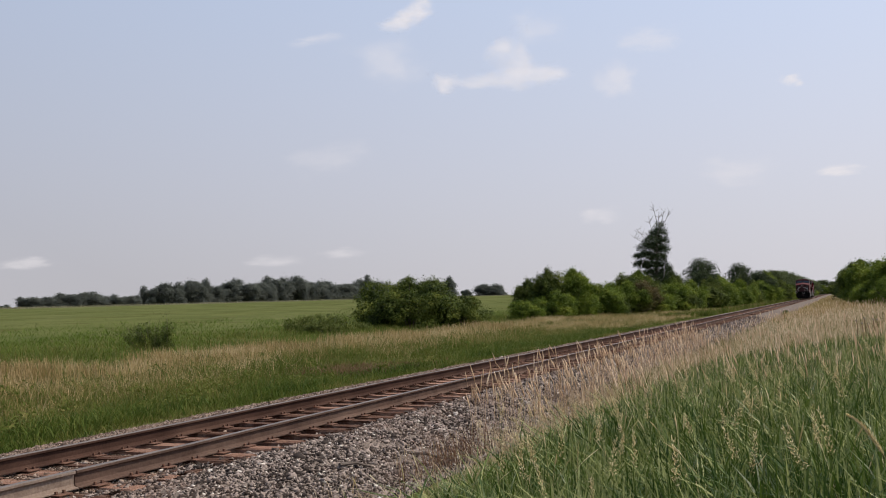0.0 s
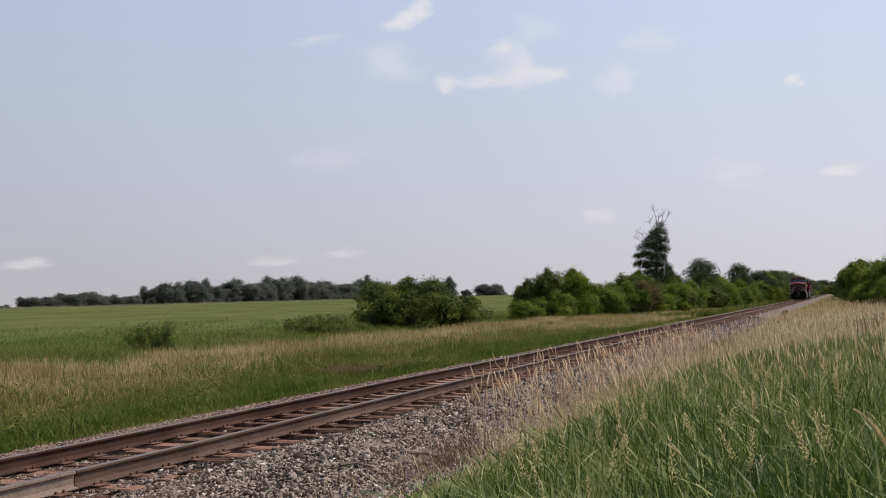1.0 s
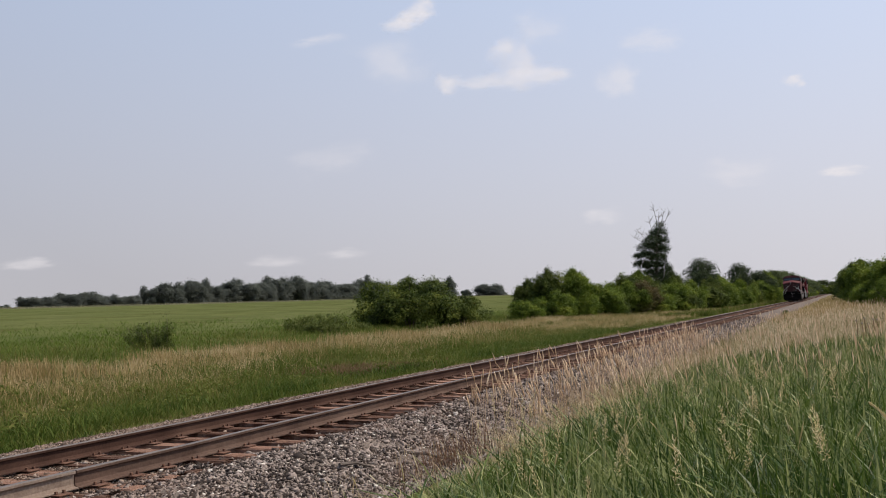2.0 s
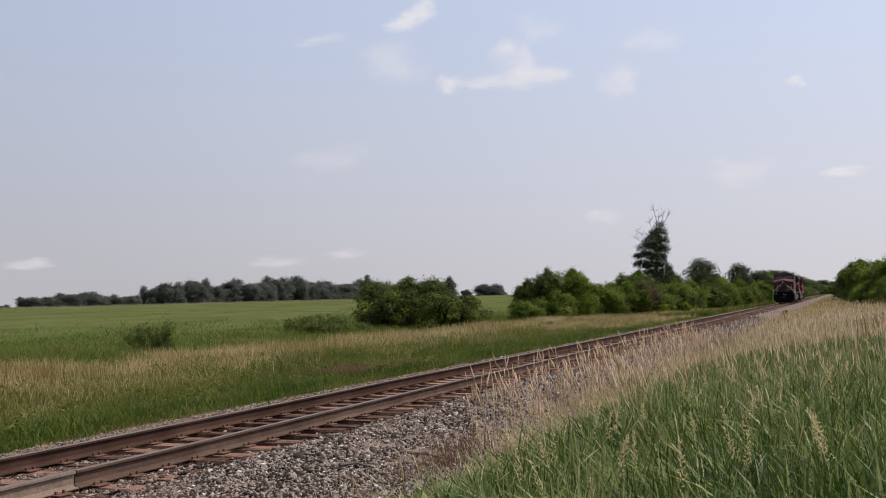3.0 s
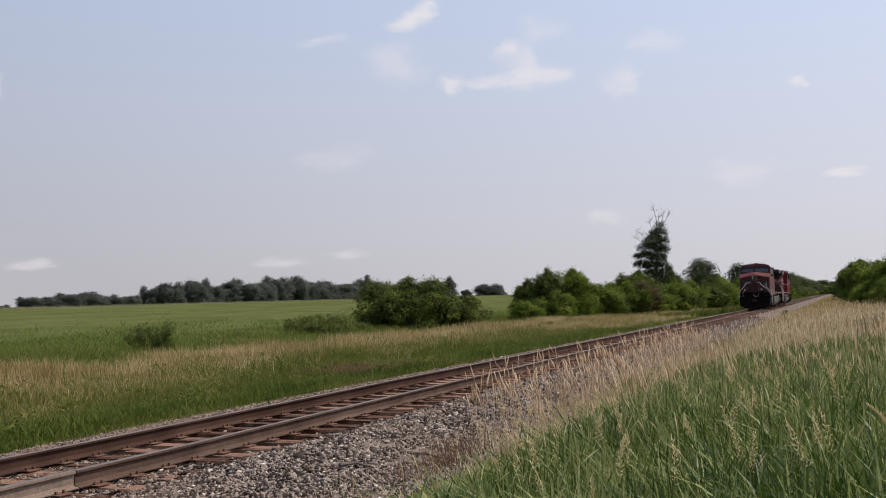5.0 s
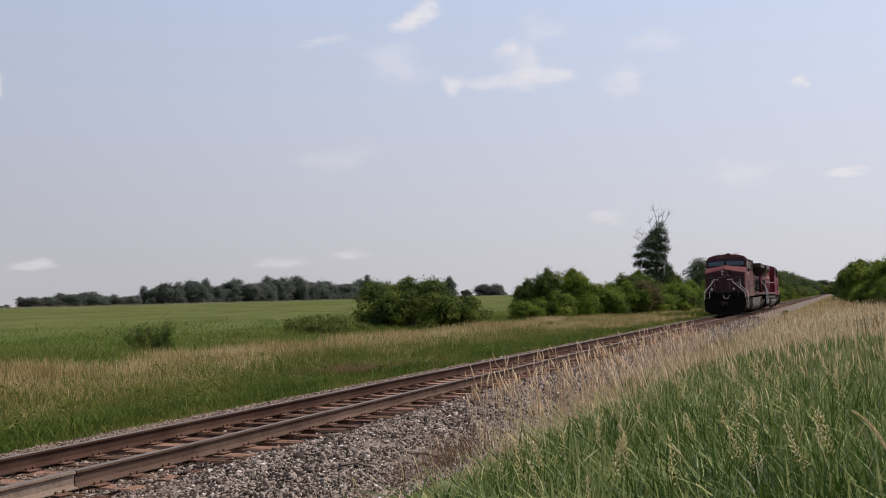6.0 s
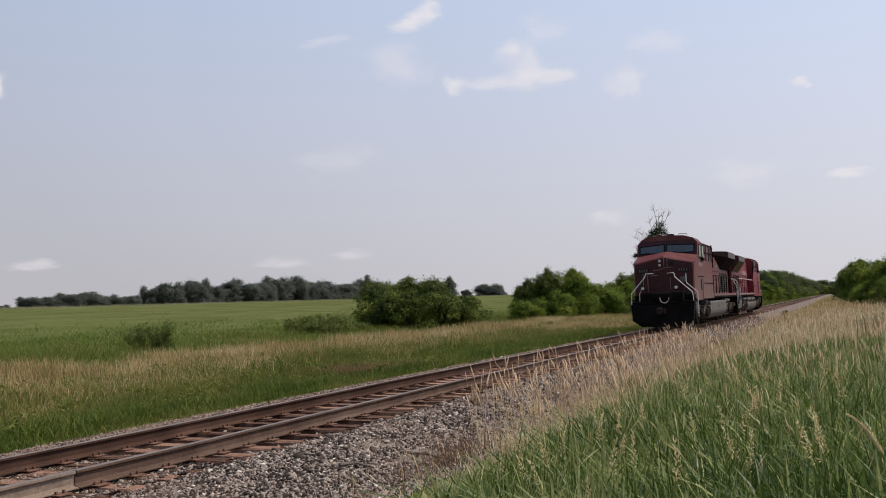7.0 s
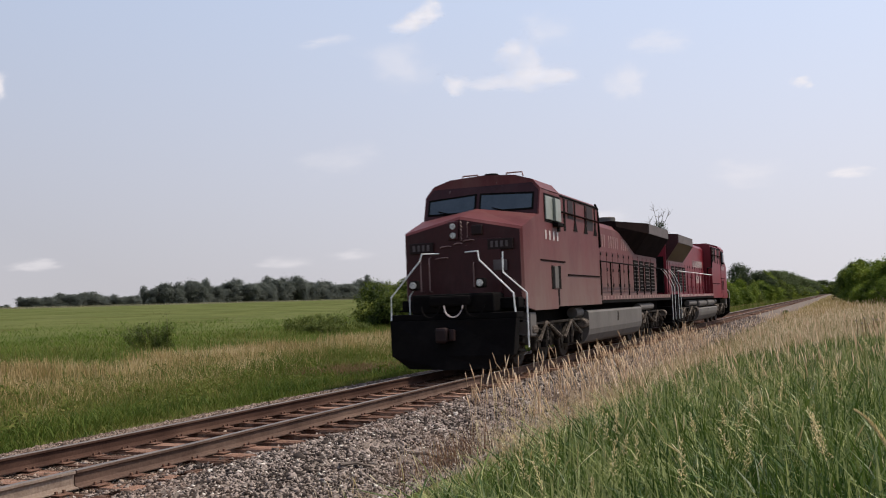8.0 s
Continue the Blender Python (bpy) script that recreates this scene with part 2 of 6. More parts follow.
M_STRAW = leafy("bleached_field_edge", rgb(0.22, 0.21, 0.12), rgb(0.28, 0.26, 0.16), rgb(0.34, 0.31, 0.20), patch=0.05, sheen=0.05, rough=0.9)
M_TAN_FAR = leafy("dry_meadow_grass", rgb(0.25, 0.175, 0.07), rgb(0.46, 0.335, 0.16), rgb(0.64, 0.50, 0.30), patch=0.25, through_light=0.4, rough=0.8, sheen=0.06)
M_RUST_WEED = leafy("reddish_weeds", rgb(0.12, 0.06, 0.035), rgb(0.20, 0.105, 0.06), rgb(0.27, 0.16, 0.095), patch=0.5)
# one faded maroon in two tones: shade and sunlight are put into the colours
M_RED_SHADED = surface("faded_maroon_in_shade", rgb(0.026, 0.0048, 0.006), rgb(0.048, 0.009, 0.011), scale=1.2, fine=14, rough=0.45, bump=0.05, dirt=rgb(0.075, 0.034, 0.032), dirt_scale=0.9, dirt_amount=0.4, stretch=(1, 1, 0.5), gloss=0.25, chips=rgb(0.20, 0.14, 0.13))
M_RED_LIT = surface("faded_maroon_in_sun", rgb(0.080, 0.0125, 0.0145), rgb(0.122, 0.025, 0.026), scale=1.2, fine=14, rough=0.55, bump=0.05, gloss=0.25, dirt=rgb(0.145, 0.068, 0.061), dirt_scale=0.7, dirt_amount=0.55, stretch=(1, 1, 0.4), chips=rgb(0.28, 0.21, 0.19), dust=rgb(0.150, 0.100, 0.087))
M_BOARD = surface("sooty_maroon_board", rgb(0.012, 0.006, 0.006), rgb(0.022, 0.011, 0.011), scale=3, fine=20, rough=0.6, bump=0.05, gloss=0.2)
M_STRUT = surface("dust_caked_casting", rgb(0.008, 0.007, 0.006), rgb(0.20, 0.165, 0.14), scale=7, fine=30, rough=0.95, bump=0.3, dirt=rgb(0.010, 0.008, 0.007), dirt_scale=5, dirt_amount=0.9, gloss=0.1)
M_RED2 = surface("bright_red_paint", rgb(0.115, 0.004, 0.012), rgb(0.175, 0.008, 0.018), scale=1.2, fine=14, rough=0.45, gloss=0.35, bump=0.04, dirt=rgb(0.085, 0.016, 0.020), dirt_scale=0.9, dirt_amount=0.5, stretch=(1, 1, 0.4))
M_BLACK = surface("grimy_black_steel", rgb(0.0035, 0.0030, 0.0030), rgb(0.007, 0.006, 0.006), scale=2, fine=20, rough=0.85, bump=0.1, dirt=rgb(0.015, 0.0125, 0.011), dirt_scale=1.5, gloss=0.06)
M_FRAME = surface("dusty_underframe", rgb(0.006, 0.005, 0.0045), rgb(0.022, 0.018, 0.015), scale=6, fine=30, rough=0.9, bump=0.2, dirt=rgb(0.12, 0.097, 0.083), dirt_scale=4.5, dirt_amount=0.45, gloss=0.1)
M_TANK = surface("dusty_grey_tank", rgb(0.072, 0.063, 0.058), rgb(0.108, 0.096, 0.089), scale=1.5, fine=18, rough=0.75, bump=0.1, dirt=rgb(0.055, 0.044, 0.039), dirt_scale=0.9, stretch=(1, 1, 0.4))
M_WHITE = surface("white_handrail_paint", rgb(0.62, 0.62, 0.60), rgb(0.78, 0.78, 0.76), scale=4, rough=0.5, bump=0.02)
M_LETTER = surface("worn_white_lettering", rgb(0.40, 0.34, 0.32), rgb(0.62, 0.57, 0.55), scale=6, fine=30, rough=0.6, bump=0.0, dirt=rgb(0.16, 0.06, 0.06), dirt_scale=4, dirt_amount=0.5)
M_LETTER_OLD = surface("faded_lettering", rgb(0.20, 0.11, 0.10), rgb(0.33, 0.22, 0.20), scale=6, fine=30, rough=0.6, bump=0.0, dirt=rgb(0.12, 0.04, 0.04), dirt_scale=3, dirt_amount=0.7)
M_GLASS = surface("dark_cab_glass", rgb(0.028, 0.042, 0.056), rgb(0.045, 0.064, 0.082), scale=2, rough=0.06, bump=0.0, gloss=0.6)
M_LENS = surface("lamp_lens", rgb(0.10, 0.10, 0.10), rgb(0.75, 0.75, 0.72), scale=22, fine=60, rough=0.1, bump=0.2, gloss=0.9)
M_SHADE = surface("pale_window_screen", rgb(0.16, 0.175, 0.15), rgb(0.25, 0.265, 0.235), scale=3, rough=0.4, bump=0.0)
M_RADIATOR = surface("dark_radiator_wing", rgb(0.009, 0.0055, 0.0055), rgb(0.017, 0.0095, 0.0095), scale=2, fine=20, rough=1.0, bump=0.1, gloss=0.03)
M_GREYPANEL = surface("grey_radiator_panel", rgb(0.06, 0.045, 0.045), rgb(0.10, 0.08, 0.08), scale=3, rough=0.7, bump=0.1)
M_WHEEL = surface("worn_wheel_steel", rgb(0.016, 0.013, 0.012), rgb(0.05, 0.042, 0.037), scale=5, rough=0.7, metal=0.2, bump=0.1, gloss=0.2)


# ---- mesh helpers ----
def part(name, bm, material, parent=None, label="", smooth=False):
    me = bpy.data.meshes.new(name)
    bmesh.ops.recalc_face_normals(bm, faces=bm.faces)
    bm.to_mesh(me)
    bm.free()
    me.materials.append(material)
    if smooth:
        me.polygons.foreach_set("use_smooth", [True] * len(me.polygons))
    ob = new(name, me)
    if parent:
        ob.parent = parent
    if label:
        tagged(ob, label)
    return ob


def part_each(name, bm, material, parent, label=""):
    """Each loose piece of bm as a part of its own."""
    todo, out = set(bm.verts), []
    while todo:
        seed = min(todo, key=lambda v: v.index)
        todo.discard(seed)
        stack, found = [seed], [seed]
        while stack:
            for e in stack.pop().link_edges:
                for v in e.verts:
                    if v in todo:
                        todo.discard(v)
                        stack.append(v)
                        found.append(v)
        b2 = bmesh.new()
        made = {v: b2.verts.new(v.co) for v in found}
        for f in {f for v in found for f in v.link_faces}:
            b2.faces.new([made[v] for v in f.verts])
        out.append(part(name, b2, material, parent, label))
    bm.free()
    return out


def box(bm, x0, x1, y0, y1, z0, z1, bevel=0.0):
    b2 = bmesh.new()
    v = [b2.verts.new((x, y, z)) for x in (x0, x1) for y in (y0, y1) for z in (z0, z1)]
    for f in ((0, 1, 3, 2), (4, 6, 7, 5), (0, 4, 5, 1), (2, 3, 7, 6), (0, 2, 6, 4), (1, 5, 7, 3)):
        b2.faces.new([v[i] for i in f])
    if bevel:
        bmesh.ops.bevel(b2, geom=list(b2.edges), offset=bevel, segments=2, affect="EDGES", profile=0.5)
    merge(bm, b2)
    return bm


def merge(bm, b2):
    made = {v: bm.verts.new(v.co) for v in b2.verts}
    for f in b2.faces:
        bm.faces.new([made[v] for v in f.verts])
    b2.free()


def loft(bm, sections, caps=True):
    """Rings of equal length joined one to the next."""
    rings = [[bm.verts.new(p) for p in s] for s in sections]
    bm.verts.index_update()
    k = len(rings[0])
    for a, b in zip(rings, rings[1:]):
        for i in range(k):
            bm.faces.new((a[i], a[(i + 1) % k], b[(i + 1) % k], b[i]))
    if caps:
        bm.faces.new(rings[0][::-1])
        bm.faces.new(rings[-1])
    return bm


def prism_y(bm, profile, y0, y1):
    return loft(bm, [[(x, y, z) for x, z in profile] for y in (y0, y1)])


def prism_x(bm, profile, x0, x1):
    return loft(bm, [[(x, y, z) for y, z in profile] for x in (x0, x1)])


def tube(bm, pts, r0, r1=None, n=6):
    pts = [Vector(p) for p in pts]
    r1 = r0 if r1 is None else r1
    rings = []
    for i, p in enumerate(pts):
        d = (pts[min(i + 1, len(pts) - 1)] - pts[max(i - 1, 0)]).normalized()
        s = d.cross(Vector((0, 0, 1)) if abs(d.z) < 0.95 else Vector((1, 0, 0))).normalized()
        u = s.cross(d)
        r = r0 + (r1 - r0) * i / (len(pts) - 1)
        rings.append([p + r * (math.cos(2 * math.pi * k / n) * s + math.sin(2 * math.pi * k / n) * u) for k in range(n)])
    return loft(bm, rings)


def disc(bm, centre, axis, r, depth, n=20, rim=0.0):
    """A short drum along axis, with a bevelled rim."""
    c, a = Vector(centre), Vector(axis).normalized()
    s = a.cross(Vector((0, 0, 1)) if abs(a.z) < 0.9 else Vector((1, 0, 0))).normalized()
    u = s.cross(a)
    rings = []
    for d, rr in ((-depth / 2, r - rim), (-depth / 2 + rim, r), (depth / 2 - rim, r), (depth / 2, r - rim)):
        rings.append([c + a * d + rr * (math.cos(2 * math.pi * k / n) * s + math.sin(2 * math.pi * k / n) * u) for k in range(n)])
    return loft(bm, rings)


def soup(name, verts, tris, material, parent=None, smooth=False):
    """A mesh object from arrays of points and triangles."""
    me = bpy.data.meshes.new(name)
    verts, tris = np.asarray(verts, np.float32), np.asarray(tris, np.int32)
    me.vertices.add(len(verts))
    me.vertices.foreach_set("co", verts.ravel())
    me.loops.add(tris.size)
    me.loops.foreach_set("vertex_index", tris.ravel())
    me.polygons.add(len(tris))
    me.polygons.foreach_set("loop_start", np.arange(0, tris.size, 3, dtype=np.int32))
    me.update(calc_edges=True)
    me.materials.append(material)
    if smooth:
        me.polygons.foreach_set("use_smooth", np.ones(len(tris), bool))
    ob = new(name, me)
    if parent:
        ob.parent = parent
    return ob


RNG = np.random.default_rng(7)


# ---- ground ----
def smooth01(s):
    s = np.clip(s, 0, 1)
    return s * s * (3 - 2 * s)


def ground_z(x, y):
    """Height of the land: track bed, ditches, meadow, a field that rises away from the line."""
    x, y = np.asarray(x, float), np.asarray(y, float)
    prof_x = [-5000, -36, -22, -12, -6.5, -4.6, -3.7, -3.5, 2.8, 2.95, 4.4, 6.0, 8.0, 12.0, 30, 5000]
    prof_z = [0.15, 0.1, -0.25, -0.5, -0.62, -0.50, -0.46, -1.05, -1.05, -0.63, -0.60, -0.38, -0.08, 0.08, 0.2, 0.3]
    z = np.interp(x, prof_x, prof_z)
    crest = np.clip(4.1 + 0.0046 * (y - 60), 3.2, 7.0)
    s = np.clip((-x - 34) / 170, 0, 1)
    rise = (0.55 * s + 0.45 * (1 - (1 - s) ** 2)) * crest
    fall = np.clip((-x - 215) / 300, 0, 1)
    z = z + rise * (1 - 0.5 * smooth01(fall))
    bump = 0.05 * np.sin(x * 0.7 + y * 0.31) + 0.04 * np.sin(y * 0.83 - x * 0.4 + 1.0)
    return z + bump * np.clip((np.abs(x) - 3.6) / 3, 0, 1)


def build_ground():
    xs = np.concatenate([[-4500, -2500, -1400, -900, -600, -450, -350, -290], np.arange(-250, -40, 8), np.arange(-40, -8, 2), np.arange(-8, 14, 0.35), np.arange(14, 40, 3), [60, 120, 250, 500, 1000, 2500, 4500]])
    ys = np.concatenate([[-4500, -2000, -800, -300, -120, -60], np.arange(-30, 60, 0.9), np.arange(60, 200, 4), np.arange(200, 700, 20), [800, 1000, 1500, 2500, 4500]])
    gx, gy = np.meshgrid(xs, ys)
    v = np.stack([gx, gy, ground_z(gx, gy)], -1).reshape(-1, 3)
    nx = len(xs)
    i, j = np.meshgrid(np.arange(nx - 1), np.arange(len(ys) - 1))
    a = (j * nx + i).ravel()
    t = np.concatenate([np.stack([a, a + 1, a + nx + 1], 1), np.stack([a, a + nx + 1, a + nx], 1)])
    g = soup("ground", v, t, M_GROUND, smooth=True)
    tagged(g, "grassy land with a green field rising from the railway", "ground", kind="structure")


def build_field():
    xs = np.concatenate([np.arange(-204, -60, 6), np.arange(-60, -34, 2)])
    ys = np.concatenate([np.arange(-60, 200, 6), np.arange(200, 800, 20)])
    gx, gy = np.meshgrid(xs, ys)
    gx = gx + np.where(gx > -37, 1.5 * np.sin(gy * 0.11), 0)
    v = np.stack([gx, gy, ground_z(gx, gy) + np.where(gx > -38, -0.35, 0.06)], -1).reshape(-1, 3)  # the edge dips into the soil
    nx = len(xs)
    i, j = np.meshgrid(np.arange(nx - 1), np.arange(len(ys) - 1))
    a = (j * nx + i).ravel()
    t = np.concatenate([np.stack([a, a + 1, a + nx + 1], 1), np.stack([a, a + nx + 1, a + nx], 1)])
    tagged(soup("field", v, t, M_FIELD, smooth=True), "broad green crop field rising to the skyline", "field", kind="structure")


build_ground()
build_field()


# ---- railway track ----
RAIL_X = 0.755
TIE_STEP = 0.53


def rail_profile(cx):
    half = [(0.0, 0.0), (0.030, 0.0), (0.036, -0.006), (0.036, -0.030), (0.010, -0.045), (0.009, -0.135), (0.022, -0.158), (0.074, -0.170), (0.074, -0.180)]
    return [(cx + x, z) for x, z in half[1:]] + [(cx - x, z) for x, z in half[1:][::-1]]


def build_track():
    track = tagged(new("railway_track"), "single railway track with rusty rails on weathered wooden ties", "railway track")
    for cx in (-RAIL_X, RAIL_X):
        dip = lambda y: 0.004 * math.sin(y * 0.45 + cx) + 0.003 * math.sin(y * 1.1)
        # the near rail has a gap where a paler length ends
        spans = [(-30.0, 7.335, M_RAIL_PALE), (7.35, 700.0, M_RAIL_BROWN)] if cx > 0 else [(-30.0, 700.0, M_RAIL)]
        for y0, y1, steel in spans:
            ys = [y0] + [y for y in list(np.arange(-27, 120, 3.0)) + list(np.arange(120, 700, 20.0)) if y0 + 0.5 < y < y1 - 0.5] + [y1]
            bm = bmesh.new()
            loft(bm, [[(x, y, z + dip(y)) for x, z in rail_profile(cx)] for y in ys])
            rail = part("rail", bm, steel, track)
            rail.data.materials.append(M_RAILTOP)
            for f in rail.data.polygons:
                if f.normal.z > 0.6 and f.center.z > -0.02:
                    f.material_index = 1
    # ties
    meshes = []
    for k in range(5):
        bm = bmesh.new()
        box(bm, -1.3, 1.3, -0.115, 0.115, -0.18, 0.0, 0.012)
        for v in bm.verts:
            v.co += Vector((random.uniform(-0.035, 0.035), random.uniform(-0.012, 0.012), random.uniform(-0.012, 0.008)))
        me = bpy.data.meshes.new("tie")
        bm.to_mesh(me)
        bm.free()
        me.materials.append(M_TIE)
        meshes.append(me)
    bm = bmesh.new()
    box(bm, -0.17, 0.17, -0.09, 0.09, 0.001, 0.014, 0.003)
    for sx in (-0.088, 0.088):
        for sy in (-0.05, 0.05):
            box(bm, sx - 0.013, sx + 0.013, sy - 0.013, sy + 0.013, 0.01, 0.045, 0.004)
    plate = bpy.data.meshes.new("tie_plate")
    bm.to_mesh(plate)
    bm.free()
    plate.materials.append(M_PLATE)
    y = -4.0
    for k in range(290):
        tie = new("tie", meshes[random.randrange(5)])
        tie.parent = track
        tie.matrix_basis = pose(random.uniform(-0.10, 0.10), y, -0.195 + random.uniform(-0.009, 0.002), random.uniform(-2, 2), 0, random.uniform(-2.6, 2.6))
        if y < 75:
            for cx in (-RAIL_X, RAIL_X):
                tp = new("tie_plate", plate)
                tp.parent = track
                tp.matrix_basis = pose(cx, y, -0.194)
        y += TIE_STEP + random.uniform(-0.02, 0.02)
    bm = bmesh.new()
    while y < 640:
        box(bm, -1.3, 1.3, y - 0.115, y + 0.115, -0.37, -0.194)
        y += TIE_STEP
    far = part("far_ties", bm, M_TIE, track)
    tagged(far, kind="stuff")


def bed_top(x):
    """Height of the ballast surface across the line; the far shoulder is broader."""
    return np.interp(x, [-4.3, -3.7, -2.6, -1.8, -1.35, -1.1, 1.1, 1.35, 1.8, 2.35, 3.3, 3.9], [-0.85, -0.46, -0.30, -0.25, -0.225, -0.27, -0.27, -0.235, -0.25, -0.40, -0.72, -0.95])


def build_ballast():
    xs = np.linspace(-4.3, 3.9, 44)
    ys = np.concatenate([np.arange(-30, 60, 0.4), np.arange(60, 700, 8)])
    gx, gy = np.meshgrid(xs, ys)
    z = bed_top(gx) + RNG.uniform(-0.02, 0.02, gx.shape)
    v = np.stack([gx, gy, z], -1).reshape(-1, 3)
    nx = len(xs)
    i, j = np.meshgrid(np.arange(nx - 1), np.arange(len(ys) - 1))
    a = (j * nx + i).ravel()
    t = np.concatenate([np.stack([a, a + 1, a + nx + 1], 1), np.stack([a, a + nx + 1, a + nx], 1)])
    tagged(soup("ballast_bed", v, t, M_BED), "grey crushed-stone bed under the track", "ballast", kind="structure")
    # loose stones, dense where the line passes the camera; finer and browner between and beyond the rails
    cube = np.array([(a, b, c) for a in (-1, 1) for b in (-1, 1) for c in (-1, 1)], float)
    quads = [(0, 1, 3, 2), (4, 6, 7, 5), (0, 4, 5, 1), (2, 3, 7, 6), (0, 2, 6, 4), (1, 5, 7, 3)]
    tri = np.array([t for q in quads for t in ((q[0], q[1], q[2]), (q[0], q[2], q[3]))])
    for name, material, label, x0, x1, thick, grain in (
            ("ballast_stones", M_STONE, "loose grey crushed stones along the railway track", 0.95, 3.35, 1.0, 1.0),
            ("crib_stones", M_STONE_BROWN, "small brown dusty stones between and beyond the rails", -3.8, 0.95, 0.85, 0.72)):
        xs, ys, sz = [], [], []
        for y0, y1, dens, size in ((5, 14, 1900, 0.0132), (14, 24, 800, 0.0165), (24, 45, 300, 0.0185), (45, 80, 60, 0.024)):
            n = int((y1 - y0) * (x1 - x0) * dens * thick)
            x = RNG.uniform(x0, x1, n)
            keep = (np.abs(x) > 1.25) | (y1 < 30)
            n = keep.sum()
            xs.append(x[keep])
            ys.append(RNG.uniform(y0, y1, n))
            sz.append(size * grain * RNG.lognormal(0, 0.34, n))
        x, y, s = map(np.concatenate, (xs, ys, sz))
        n = len(x)
        # the cribs by the rail gap are filled almost to the top of the ties
        fill = np.where(np.abs(x) < 1.2, 0.045 * smooth01((10.5 - y) / 2), 0)
        z = np.maximum(bed_top(x), ground_z(x, y)) + fill + s * RNG.uniform(-0.2, 0.6, n)
        p = cube[None] * RNG.uniform(0.12, 1.35, (n, 8, 3))
        p *= RNG.uniform(0.5, 1.45, (n, 1, 3))
        ang = RNG.uniform(0, 2 * np.pi, (n, 3))
        for ax in range(3):
            c, sn = np.cos(ang[:, ax])[:, None], np.sin(ang[:, ax])[:, None]
            i, j = [(1, 2), (0, 2), (0, 1)][ax]
            pi, pj = p[:, :, i].copy(), p[:, :, j].copy()
            p[:, :, i], p[:, :, j] = pi * c - pj * sn, pi * sn + pj * c
        p[:, :, 2] *= 0.8
        p = p * s[:, None, None] + np.stack([x, y, z], 1)[:, None]
        tris = (np.arange(n) * 8)[:, None, None] + tri[None]
        tagged(soup(name, p.reshape(-1, 3), tris.reshape(-1, 3), material), label, "gravel", kind="stuff")


build_track()
build_ballast()


# ---- locomotives ----
def bars(parent, material, x, y0, z0, count, w, h, gap, lean=1, label=""):
    """A row of plain upright bars in place of lettering, on the side wall at x."""
    bm = bmesh.new()
    for k in range(count):
        if lean < 0 and k % 6 == 5:
            continue
        y = y0 + k * (w + gap)
        box(bm, x - 0.004, x + 0.004, y, y + w, z0, z0 + h)
    return part_each("lettering_bar", bm, material, parent, label)


